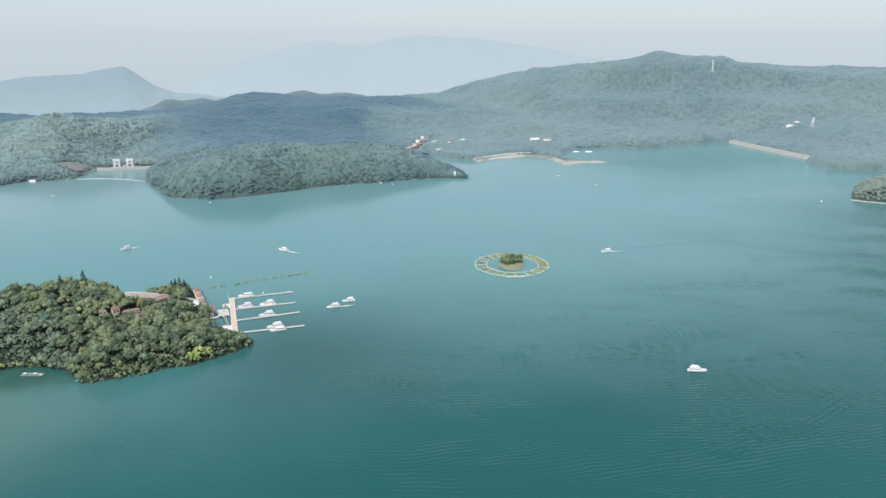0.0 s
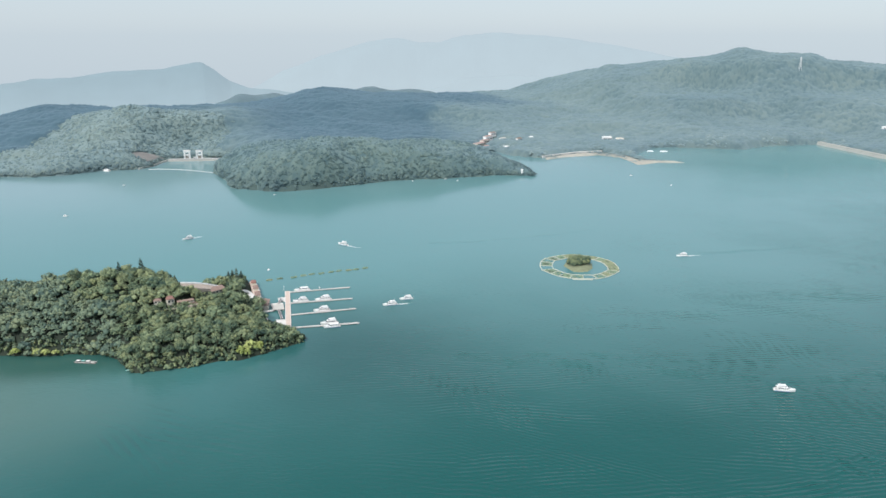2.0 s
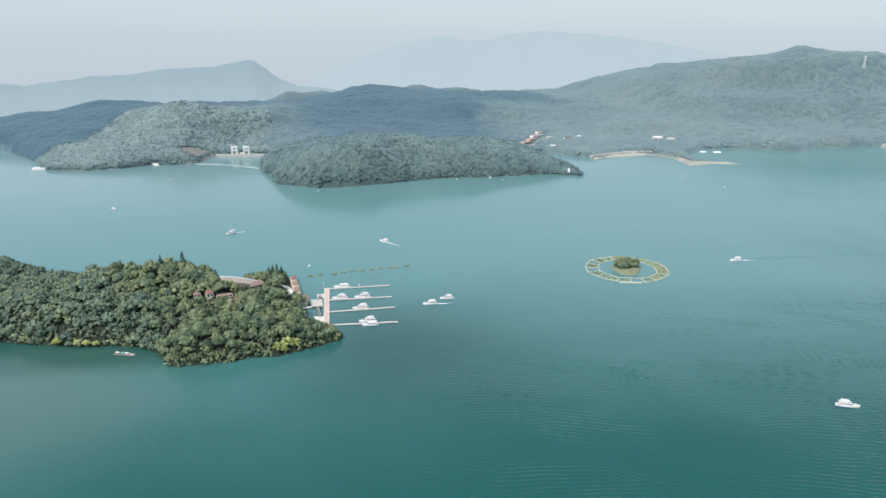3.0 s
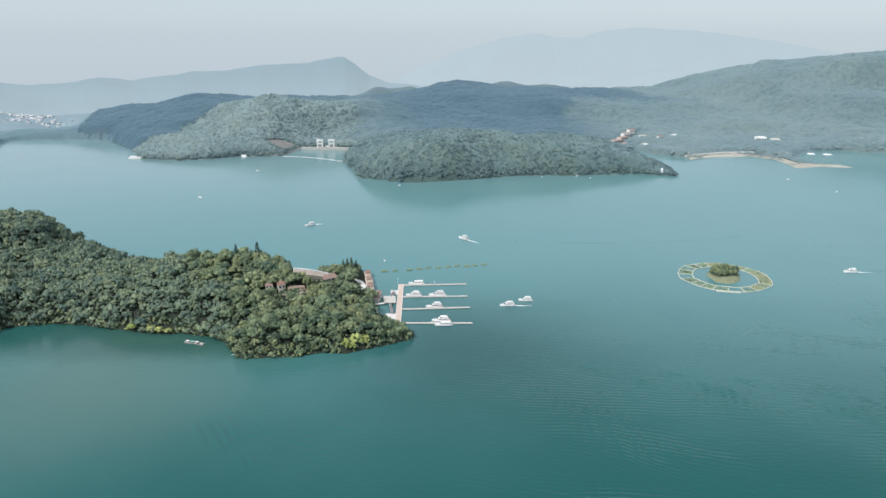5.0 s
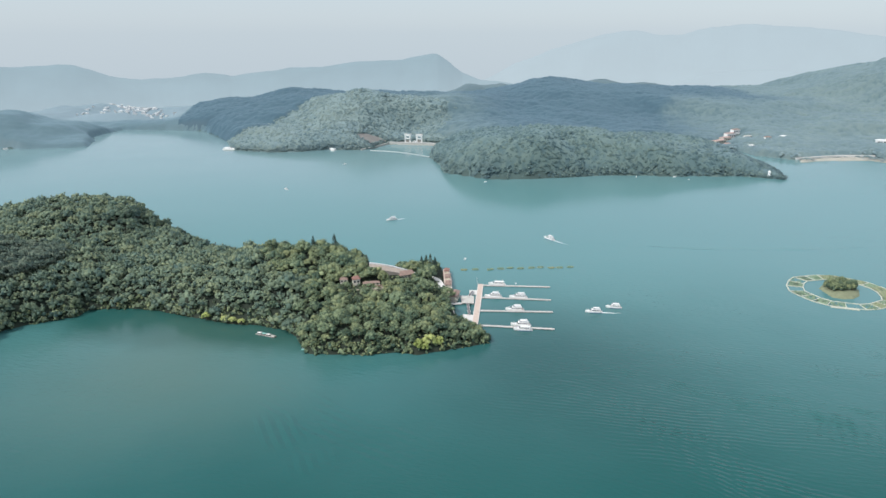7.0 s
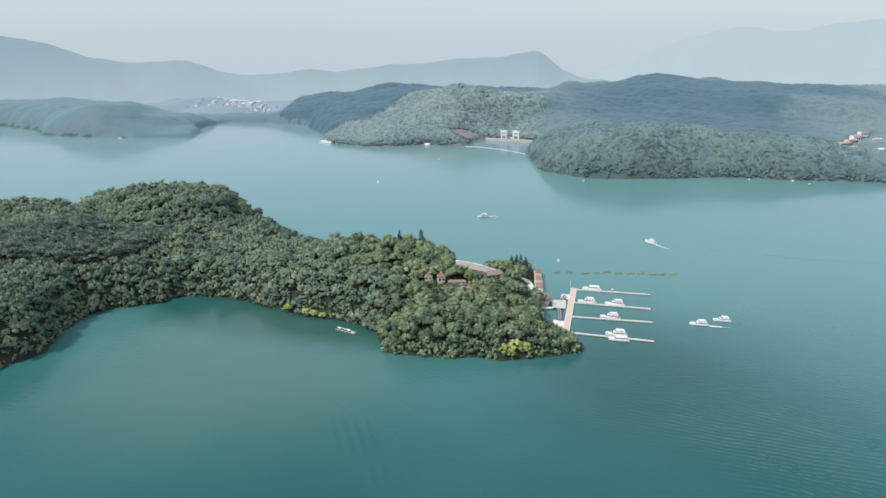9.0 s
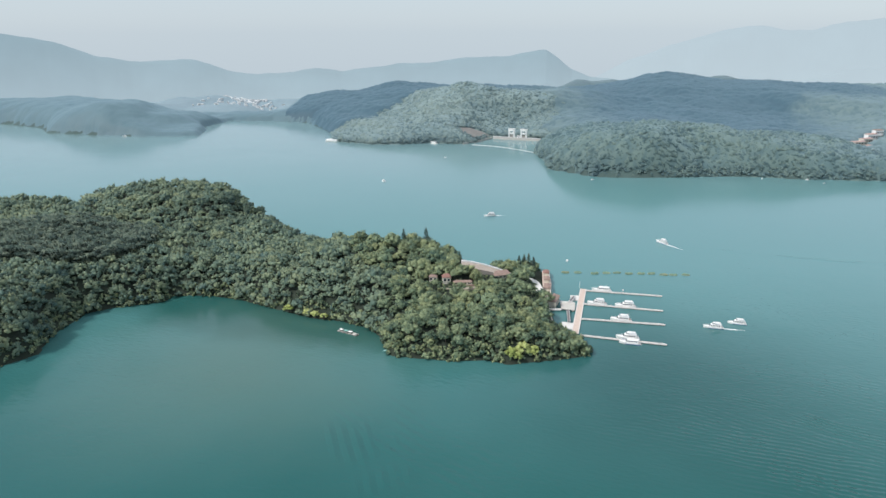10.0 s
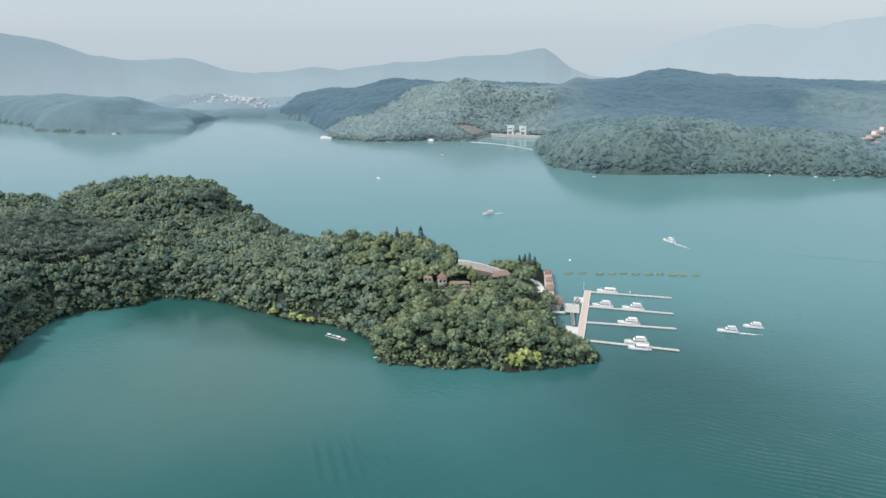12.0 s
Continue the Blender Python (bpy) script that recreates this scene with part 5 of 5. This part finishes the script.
# the moored work raft and the dinghy
M_TEAL = plain("teal_hull", (0.25, 0.50, 0.46), 0.5, 0, 0.15, 0.6, 0)
raft = thing("fishing_raft", pose(-78, 473.5, 0, 0, 0, -32), "long flat raft with white covered huts moored in the cove", "raft")
part("deck", boxed(-9.5, 9.5, -1.5, 1.5, -0.3, 0.55, bevel=0.08), plain("dark_wet_timber", (0.16, 0.15, 0.13), 0.8, 0, 0.3, 0.7), raft)
for k, x in enumerate((-6.6, -1.8, 2.4)):
    part("hut", boxed(x - 1.4, x + 1.4, -0.9, 0.9, 0.55, 1.7), M_FLOATBLOCK, raft)
    part("hut_roof", boxed(x - 1.7, x + 1.7, -1.15, 1.15, 1.7, 1.9, bevel=0.05), M_WHITE if k != 1 else M_TEAL, raft)
part("crate", boxed(5.6, 8.4, -1.1, 1.1, 0.55, 1.3, bevel=0.05), M_CONC, raft)
for s in (-1, 1):
    part("gunwale", boxed(-9.5, 9.5, s * 1.4 - 0.14, s * 1.4 + 0.14, 0.55, 0.8, bevel=0.04), M_DECK_EDGE, raft, "pale edge plank")
dg = thing("rowing_boat", pose(-45.5, 441, 0, 0, 0, 20), "small pale teal rowing boat off the point", "boat")
part("hull", hull_mesh(4.6, 1.6, 0.6, 0.2), M_TEAL, dg)
part("thwart", boxed(-1.2, -0.7, -0.6, 0.6, 0.48, 0.62), M_WHITE, dg)

# ---------------------------------------------------------------- floats
by = thing("buoy", pose(124, 653, 0), "round white mooring buoy", "buoy")
bm = bmesh.new()
bmesh.ops.create_uvsphere(bm, u_segments=16, v_segments=10, radius=1.25, matrix=Matrix.Translation((0, 0, 0.55)))
part("float", bm, M_WHITE, by)
part("post", tube(bmesh.new(), (0, 0, 1.6), (0, 0, 2.6), 0.12, 0.08), M_WHITE, by)


def reed_tufts(points, size, mat, seed, name="reeds"):
    rs = np.random.RandomState(seed)
    vs, fs, n = [], [], 0
    for x, y, z in points:
        v, f = OCTA
        s = size * rs.uniform(0.6, 1.3)
        vs.append(v * rs.uniform(0.6, 1.2, (6, 1)) * [s, s, s * 0.8] + [x, y, z])
        fs.append(f + n)
        n += 6
    return new(name, mesh_from(name, np.concatenate(vs), np.concatenate(fs), mat, False, np.repeat(rs.uniform(0.1, 0.75, len(points)), 6)))


M_REEDLEAF = foliage("reed_leaves", (0.11, 0.18, 0.12), (0.165, 0.245, 0.165), (0.24, 0.32, 0.22), patch=0.06)
M_REEDGOLD = foliage("dry_reed_leaves", (0.14, 0.175, 0.10), (0.20, 0.24, 0.145), (0.28, 0.31, 0.20), patch=0.06)
M_OCHRE = plain("ochre_float_frame", (0.25, 0.31, 0.23), 0.8, 0, 0.25, 0.5)
fr = random.Random(4)
for i, (x, y) in enumerate(((116, 616), (128, 616), (144, 613), (156, 614), (166, 615), (177, 612), (189, 612), (199, 612), (210, 608.5), (219, 608), (231, 608))):
    p = thing("reed_float", pose(x, y, 0, 0, 0, fr.uniform(-12, 6)), "oval floating bed of yellow-green reeds in a row", "planter", "floating reed beds")
    ol = [(3.9 * math.cos(a), 2.1 * math.sin(a)) for a in np.linspace(0, 2 * math.pi, 17)[:-1]]
    part("frame", prism(ol, -0.2, 0.45), M_OCHRE, p)
    pts = [(3.5 * math.cos(a) * r, 1.8 * math.sin(a) * r, 0.75) for a, r in ((fr.uniform(0, 6.28), math.sqrt(fr.random())) for _ in range(34))]
    reed_tufts(pts, 0.85, M_REEDGOLD if i in (0, 8) else M_REEDLEAF, 50 + i).parent = p

# the ring of floating gardens round the islet
RX, RY, R_IN, R_OUT = 468.0, 495.0, 34.0, 48.0
garden = thing("floating_garden", pose(RX, RY, 0), "ring of floating reed beds framed by pale walkways", "garden")
NS = 20
M_ROOTS = plain("dark_root_mat", (0.085, 0.125, 0.085), 0.9, 0, 0.5, 0.25, 0.15)
gr = random.Random(12)


def ring_pt(r, k):
    a = 2 * math.pi * k / NS + 0.1 + 0.035 * math.sin(5.1 * k)
    r += 1.0 * math.sin(2.3 * k) + 0.7 * math.sin(5.9 * k + r)
    return (r * math.cos(a), r * math.sin(a))


for k in range(NS):
    o0, o1, i0, i1 = ring_pt(R_OUT, k), ring_pt(R_OUT, k + 1), ring_pt(R_IN, k), ring_pt(R_IN, k + 1)
    part("walkway", bar(o0, o1, 0.9, -0.15, 0.6), M_FLOAT, garden)
    part("walkway", bar(i0, i1, 0.9, -0.15, 0.605), M_FLOAT, garden)
    part("walkway", bar(i0, o0, 0.75, -0.15, 0.61), M_FLOAT, garden)
    east = math.cos(2 * math.pi * (k + 0.5) / NS + 0.1) > 0.1
    if k % 5 == 3 and not east:
        continue
    pts = []
    for _ in range(120 if east else (26, 60, 40)[k % 3]):
        u, r = gr.random(), gr.uniform(R_IN + 1.8, R_OUT - 1.8)
        if abs(r - (R_IN + R_OUT) / 2) < 2.0 and 0.25 < u < 0.75 and k % 3:
            continue
        x0, y0 = ring_pt(r, k + 0.08 + 0.84 * u)
        pts.append((x0, y0, 0.35))
    tall_ = 0.8 + 0.7 * gr.random() + (0.7 if 1 <= k <= 4 else 0)
    reed_tufts(pts, tall_, M_REEDGOLD if east and k % 4 else M_REEDLEAF, 80 + k, "reed_bed").parent = garden
    mat_ = [ring_pt(R_IN + 1.2, k + 0.1), ring_pt(R_OUT - 1.2, k + 0.08), ring_pt(R_OUT - 1.2, k + 0.92), ring_pt(R_IN + 1.2, k + 0.9)]
    if east or k % 2:
        part("root_mat", prism(mat_, -0.2, 0.22), M_ROOTS, garden)
part("gate", bar(ring_pt(R_OUT + 2.2, 12.2), ring_pt(R_OUT + 2.2, 13.6), 2.4, -0.15, 0.62), M_FLOAT, garden)
islet = Land([(450, 483), (456, 477), (466, 475), (478, 482), (488, 496), (484, 508), (476, 517), (464, 516), (453, 506)], [(467, 496, 3.6), (460, 490, 2.6), (476, 502, 3)], 5, 8, 0.3, 3, wobble=0.6)
M_GRASS = plain("dry_grass", (0.20, 0.225, 0.14), 0.95, 0, 0.35, 0.3, 0.1)
tagged(islet.mesh("ground", 440, 498, 466, 526, 1.5, M_GRASS), "grassy islet ringed by the floating garden", "islet", kind="structure")
it = random.Random(31)
for k in range(34):
    a, u = 2.4 * k, (k / 34) ** 0.5
    x, y = 470 + 13.5 * u * math.cos(a), 501 + 12.0 * u * math.sin(a)
    r = it.uniform(2.6, 5.2)
    t = tree(x, y, ground_at(x, y, islet) - 0.3, r, r * it.uniform(0.8, 1.2), 77 * k, k, "dark green tree on the grassy islet", "trees on the islet")
    t.children[1].data = ISLET_MESH[k % 4]


# ---------------------------------------------------------------- far shore
dam = thing("dam", pose(165, 1505, 0, 0, 0, heading(111, -42)), "low concrete dam wall across the inlet", "dam")
part("wall", prism(((-62, -3), (62, -3), (62, 4), (-62, 4)), -3, 4.6), M_CONC, dam)
part("parapet", boxed(-62, 62, -3.4, -2.4, 4.6, 6.2), M_DECK_EDGE, dam, "pale parapet")
for x, lab in ((-20, "white portal gate tower on the dam"), (7, "white portal gate tower on the dam")):
    p = dam.matrix_basis @ Vector((x, 0, 4.6))
    gt = thing("gate_tower", pose(p.x, p.y, p.z, 0, 0, heading(111, -42)), lab, "tower", "gate towers")
    for sx_ in (-1, 1):
        for sy_ in (-1, 1):
            part("leg", boxed(sx_ * 5.4 - 1.2, sx_ * 5.4 + 1.2, sy_ * 2.2 - 0.8, sy_ * 2.2 + 0.8, 0, 16), M_WHITE, gt)
    part("beam", boxed(-6.6, 6.6, -3, 3, 8.2, 10.4, bevel=0.1), M_WHITE, gt)
    part("gate_house", boxed(-7.2, 7.2, -3.6, 3.6, 15.0, 19.0, bevel=0.15), M_WHITE, gt)
    part("gate", boxed(-4.2, 4.2, -0.5, 0.5, 0, 7), plain("gate_steel", (0.35, 0.33, 0.30), 0.6, 0.4), gt)
    part("roof", boxed(-7.8, 7.8, -4.2, 4.2, 19.0, 19.6, bevel=0.1), M_DECK_EDGE, gt)
hut = house("gate_hut", 161, 1506.5, 4.6, heading(111, -39), 5, 4, 4, M_WHITE, M_WHITE, "small white hut beside the gate towers", 1, 0.8)
boom = thing("float_boom", pose(0, 0, 0), "curved line of white boom floats before the dam", "boom")
prev = None
for k in range(46):
    u = k / 45
    x, y = 58 + 118 * u, 1438 - 62 * u - 45 * u * u + 8 * math.sin(u * 3.1)
    part("float", boxed(x - 1.2, x + 1.4, y - 0.9, y + 0.9, -0.2, 0.7, bevel=0.1), M_WHITE, boom)
M_EARTH = plain("bare_reddish_earth", (0.205, 0.20, 0.19), 0.95, 0, 0.25, 0.06, 0.2)
xs, ys = np.meshgrid(np.linspace(30, 120, 31), np.linspace(1478, 1562, 29))
zs = far_land.height(xs, ys) + 1.2
ok = bare_slope(xs, ys)
idx = (np.arange(28)[:, None] * 31 + np.arange(30)[None]).ravel()
quads = np.stack([idx, idx + 1, idx + 32, idx + 31], 1)
quads = quads[ok.ravel()[quads].all(1) & (zs.ravel()[quads].min(1) > 0.5)]
tagged(new("ground", mesh_from("ground", np.stack([xs.ravel(), ys.ravel(), zs.ravel()], 1), quads, M_EARTH, True)), "bare reddish earth bank beside the dam", "bank", kind="structure")

spit = Land(SPIT, [(950, 1178, 2.4), (1045, 1090, 2.4), (1100, 1000, 1.6)], 5, 30, 0.3, 8, wobble=1.5)
tagged(spit.mesh("ground", 870, 1140, 975, 1205, 4, M_SAND), "pale sandy spit on the far shore", "sandbank", kind="structure")
gx_, gy_, gz_ = scatter(spit, 870, 1140, 975, 1205, 6.0, 53, lambda x, y: (fbm(x / 22, y / 22, 8, 2) > 0.12) & (y > 1030))
wood("spit_scrub", FAR_CROWNS, gx_, gy_, gz_ - 0.8, 2.6, M_EAST_LEAF, "grey-green scrub on the sandy spit", 54, 0.35, 0.8, 0.0)

bank_wall = thing("bank_wall", pose(0, 0, 0), "pale stone wall and path behind the beach", "wall")
for a, b_ in zip(((886, 1184), (940, 1193), (998, 1199)), ((940, 1193), (998, 1199), (1060, 1184))):
    part("wall", bar(a, b_, 3.0, -1.0, 4.6, 0.2), M_DECK_EDGE, bank_wall)
quay_wall = thing("shore_wall", pose(0, 0, 0), "weathered concrete shore wall beside the dam", "wall")
for a, b_ in zip(((104, 1529), (84, 1500), (68, 1472)), ((84, 1500), (68, 1472), (38, 1447))):
    part("wall", bar(a, b_, 2.2, -1.5, 3.4, 0.2), M_CONC, quay_wall)

dk = thing("dike", pose(0, 0, 0), "long straight pale stone dike with a road on top", "dike")
dx, dy = 1573 - 1652, 760 - 1030
dl = math.hypot(dx, dy)
bm = bmesh.new()
prof = ((-16, -2), (-5, 6.5), (5, 6.5), (16, 0))
ends = [[bm.verts.new((px0, py0 , zz)) for px0, py0, zz in ((1652 + dx * u + dy / dl * w, 1030 + dy * u - dx / dl * w, zz) for w, zz in prof)] for u in (-0.03, 1.03)]
for a in range(3):
    bm.faces.new((ends[0][a], ends[0][a + 1], ends[1][a + 1], ends[1][a]))
bm.faces.new(ends[0])
bm.faces.new(ends[1][::-1])
bmesh.ops.recalc_face_normals(bm, faces=bm.faces)
part("bank", bm, plain("weathered_stone_facing", (0.28, 0.30, 0.28), 0.9, 0, 0.25, 0.1), dk)
part("parapet", bar((1652 - 4, 1030 + 1), (1573 - 4, 760 + 1), 1.4, 6.4, 7.8), M_CONC, dk, "pale parapet")

east_islet = Land([(1213, 461), (1221, 440), (1237, 412), (1300, 370), (1420, 380), (1460, 450), (1400, 520), (1300, 505), (1250, 482)], [(1290, 450, 16), (1360, 440, 24)], 18, 40, 1, 4)
tagged(east_islet.mesh("ground", 1200, 1480, 355, 535, 6, M_FAR_SOIL), "wooded islet by the eastern shore", "islet", kind="structure")
ex, ey, ez = scatter(east_islet, 1216, 1470, 365, 525, 6.2, 51, lambda x, y: shore_distance(x, y, east_islet.shore) > 2.5)
M_ISLET_LEAF = foliage("leaves_islet", (0.055, 0.085, 0.06), (0.09, 0.125, 0.085), (0.15, 0.18, 0.12), sheen=0.2)
wood("islet_wood", FAR_CROWNS, ex, ey, ez - 0.5, 5.2, M_ISLET_LEAF, "grey-green wood on the eastern islet", 52, 0.3, 0.9, 0.0)
sw = thing("sea_wall", pose(0, 0, 0), "low white sea wall round the islet's point", "wall")
for a, b_ in zip(((1212, 463), (1219, 440), (1236, 411)), ((1219, 440), (1236, 411), (1299, 368))):
    part("wall", bar(a, b_, 1.8, -1.0, 1.3, 0.2), M_CONC, sw)

# buildings along the far shore
# the roofs' red paled towards pink: haze put into the colour
M_FARRED = plain("hazed_red_tiles", (0.42, 0.30, 0.27), 0.8, 0, 0.25, 0.3)
HOUSE_LOOKS = ((M_CREAM, M_FARRED, "long building with a red tiled roof"), (M_CREAM, M_FARRED, "hotel wing with a red tiled roof"), (M_WHITE, M_FARRED, "white hotel block with a red roof"),
               (M_WHITE, M_PINK, "tall white lakeside building"), (M_CREAM, M_FARRED, "low boathouse with a red roof"), (M_WHITE, M_CONC, "low white lakeside building"),
               (M_WHITE, M_PINK, "low white lakeside building"), (M_WHITE, M_WHITE, "white landing shed at the water"), (M_WHITE, M_WHITE, "large white house above the beach"),
               (M_WHITE, M_CREAM, "white house above the beach"), (M_WHITE, M_WHITE, "low white pavilion by the spit"), (M_WHITE, M_WHITE, "low white pavilion by the spit"))
for (x, y, a, lx, ly, h), (wm, rm, lab) in zip(LAKE_HOUSES + ((1812, 968, -20, 16, 10, 9), (1850, 972, -20, 12, 10, 8), (965, 1352, 0, 14, 9, 8)),
                                               HOUSE_LOOKS + ((M_WHITE, M_WHITE, "white house on the eastern hill"), (M_WHITE, M_WHITE, "white house on the eastern hill"),
                                                              (M_WHITE, M_WHITE, "white house on the wooded slope"))):
    house("lake_house", x, y, ground_at(x, y, far_land) + 0.5, a, lx, ly, h, wm, rm, lab, 4, 2.2, "houses along the far shore", 4.0)
for x, y, lx, a in ((-30, 1467, 34, -40), (-246, 1500, 30, -10), (-252, 1512, 16, 20)):
    pier = thing("boat_shed", pose(x, y, 0, 0, 0, a), "low white floating boat shed at the shore", "shed", "boat sheds")
    part("pontoon", boxed(-lx / 2, lx / 2, -3, 3, -0.3, 0.8), M_DECK_EDGE, pier)
    part("shed", boxed(-lx / 2 + 2, lx / 2 - 2, -2, 2, 0.8, 3.2), M_WHITE, pier)
    part("roof", hipped(bmesh.new(), -lx / 2 + 2, lx / 2 - 2, -2, 2, 3.2, 4.2, 2), M_WHITE, pier)
lh = thing("pagoda_beacon", pose(728, 1026, ground_at(728, 1026, far_land)), "small white beacon tower on the headland's tip", "beacon")
part("tower", tube(bmesh.new(), (0, 0, -2), (0, 0, 9), 2.6, 2.0, 8), M_WHITE, lh)
part("cap", tube(bmesh.new(), (0, 0, 9), (0, 0, 12), 3.2, 0.2, 8), M_WHITE, lh)
road = thing("hill_road", pose(0, 0, 0), "pale cut road on the slope behind the headland", "road")
bm = bmesh.new()
prev = None
for k in range(16):
    u = k / 15
    x, y = 470 + 105 * u, 1350 - 70 * u
    z = ground_at(x, y, far_land) + 7.5
    row = [bm.verts.new((x + o[0], y + o[1], z + o[2])) for o in ((0, -5, -9), (0, -4, 0), (0, 4, 0), (0, 5, -9))]
    if prev:
        for a in range(3):
            bm.faces.new((prev[a], prev[a + 1], row[a + 1], row[a]))
    prev = row
bmesh.ops.recalc_face_normals(bm, faces=bm.faces)
part("surface", bm, M_DECK_EDGE, road)
for x, y, h in ((2002, 1388, 46), (1836, 917, 32)):
    py_ = thing("pylon", pose(x, y, ground_at(x, y, far_land)), "pale lattice pylon on the hillside", "pylon", "pylons")
    for s in (-1, 1):
        for s2 in (-1, 1):
            part("leg", tube(bmesh.new(), (s * 4, s2 * 4, -1), (s * 0.8, s2 * 0.8, h), 0.5, 0.35, 5), M_WHITE, py_)
    for u in (0.55, 0.75, 0.95):
        part("arm", boxed(-5, 5, -0.6, 0.6, h * u, h * u + 0.8), M_WHITE, py_)
# white town walls greyed in their colour, as behind haze
M_TOWN = plain("hazed_town_render", (0.60, 0.62, 0.63), 0.9, 0, 0.15, 0.2)
M_TOWNROOF = plain("grey_town_roofs", (0.36, 0.39, 0.41), 0.9, 0, 0.2, 0.2)
tagged(far_land.mesh("ground", -935, -440, 1955, 2320, 15, M_PLAIN), "hazy fields round the distant town", "fields", kind="structure").location.z = 0.6
tn = random.Random(77)
for k in range(120):
    x, y = tn.uniform(-740, -560), tn.uniform(2060, 2300)
    if tn.random() < 0.5:
        x, y = -490 - 0.75 * (y - 2060) + tn.uniform(-50, 20), y
    lx, h = tn.uniform(4, 9), tn.uniform(2.5, 5)
    house("town_house", x, y, ground_at(x, y, far_land), tn.uniform(-30, 30), lx, tn.uniform(5, 8), h, M_TOWN, M_TOWN if tn.random() < 0.6 else M_TOWNROOF,
          "small pale house of the distant town", 0, 1.6, "houses of the distant town", 2.5)


# ---------------------------------------------------------------- wakes on the water
def swell(lines, height, width, seed):
    """Low crests of crossing wakes: soft ridges of water along gently wandering lines."""
    rs = np.random.RandomState(seed)
    vs, fs, n = [], [], 0
    prof = np.array([(-1, -0.02), (-0.6, 0.22), (-0.2, 0.85), (0, 1.0), (0.2, 0.85), (0.6, 0.22), (1, -0.02)])
    for row, pts in enumerate(lines):
        p = np.array(pts, float)
        s = np.linspace(0, len(p) - 1, 14 * (len(p) - 1) + 1)
        x, y = (np.interp(s, np.arange(len(p)), p[:, j]) for j in (0, 1))
        ker = np.ones(9) / 9
        x, y = (np.convolve(np.pad(q, 4, "reflect", reflect_type="odd"), ker, "valid") for q in (x, y))
        dx_, dy_ = np.gradient(x), np.gradient(y)
        l_ = np.hypot(dx_, dy_)
        nx, ny = -dy_ / l_, dx_ / l_
        wand = 1.2 * fbm(s * 2.1, s * 0 + seed, seed, 2)
        broken = np.clip(0.45 + 0.9 * fbm(x / 9, y / 9, seed + 1, 3), 0.08, 1.2)
        hgt_ = height * np.clip(np.sin(np.pi * np.linspace(0, 1, len(s))) * 1.6, 0, 1) * broken
        for w, h in prof:
            o = w * width / 2 + wand
            vs.append(np.stack([x + nx * o, y + ny * o, 0.004 + 0.002 * row + 0.0003 * seed + np.maximum(h, -0.02) * hgt_], 1))
        m = len(s)
        i = (np.arange(6)[:, None] * m + np.arange(m - 1)[None]).ravel() + n
        fs.append(np.stack([i, i + 1, i + m + 1, i + m], 1))
        n += 7 * m
    ob = new("water", mesh_from("water", np.concatenate(vs), np.concatenate(fs), M_WATER, True))
    return tagged(ob, "low crests of old boat wakes on the lake", "wake", kind="structure")


def fan(pts, count, gap, drift=0.0):
    """Parallel crests beside a line."""
    p = np.array(pts, float)
    d = p[-1] - p[0]
    nrm = np.array([-d[1], d[0]]) / np.hypot(*d)
    return [p + nrm * gap * k + d * drift * k for k in range(count)]


swell(fan([(149, 375), (194, 354), (227, 324), (282, 298), (333, 270), (382, 236), (470, 180)], 5, 3.6), 0.33, 3.2, 1)
swell(fan([(156, 356), (207, 310), (274, 292), (338, 247), (390, 193), (464, 159), (540, 125), (603, 97)], 4, 4.2), 0.42, 3.6, 2)
swell(fan([(-75, 350), (-67, 317), (-57, 284), (-50, 262)], 6, 7.0), 0.55, 7.0, 3)
swell(fan([(260, 80), (328, 61), (399, 54), (469, 59), (540, 57)], 6, 5.0), 0.42, 3.6, 4)
swell(fan([(-85, 372), (-36, 314), (20, 262)], 6, 7.0), 0.50, 7.0, 5)
swell(fan([(443, 311), (534, 282), (645, 254), (804, 198)], 7, 6.5, 0.02), 0.36, 5.0, 6)
swell(fan([(300, 220), (380, 190), (470, 150), (560, 130)], 8, 6.0, -0.03), 0.15, 5.0, 7)
swell(fan([(255, 708), (320, 672), (420, 640), (520, 625), (640, 620)], 2, 4.5), 0.32, 4.5, 8)
swell(fan([(624, 466), (700, 445), (800, 420)], 3, 3.6), 0.30, 3.6, 9)

M_FOAM = plain("wake_foam", (0.72, 0.76, 0.76), 0.9, 0, 0.15, 0.8, 0)


def foam(x, y, dx_, dy_, length, width, seed):
    """White water churned up astern of a boat."""
    rs = np.random.RandomState(seed)
    l_ = math.hypot(dx_, dy_)
    dx_, dy_ = dx_ / l_, dy_ / l_
    vs, fs, n = [], [], 0
    for _ in range(150):
        u = rs.rand() ** 1.6
        w = rs.normal() * width * (0.25 + 0.6 * u)
        v, f = OCTA
        s = (1 - 0.75 * u) * rs.uniform(0.3, 0.9)
        vs.append(v * [s, s, 0.10 * (1 - u) + 0.03] + [x - dx_ * u * length - dy_ * w, y - dy_ * u * length + dx_ * w, 0.02])
        fs.append(f + n)
        n += 6
    tagged(new("wake_foam", mesh_from("wake_foam", np.concatenate(vs), np.concatenate(fs), M_FOAM)), "white foaming wake behind a tour boat", "wake", kind="stuff")


foam(244, 709.5, -0.5, 0.86, 22, 1.3, 1)
foam(620, 467.5, -0.95, 0.3, 18, 0.9, 2)
foam(63, 842, -0.9, -0.25, 14, 0.9, 3)
foam(219, 479, -1, 0.25, 16, 0.9, 4)
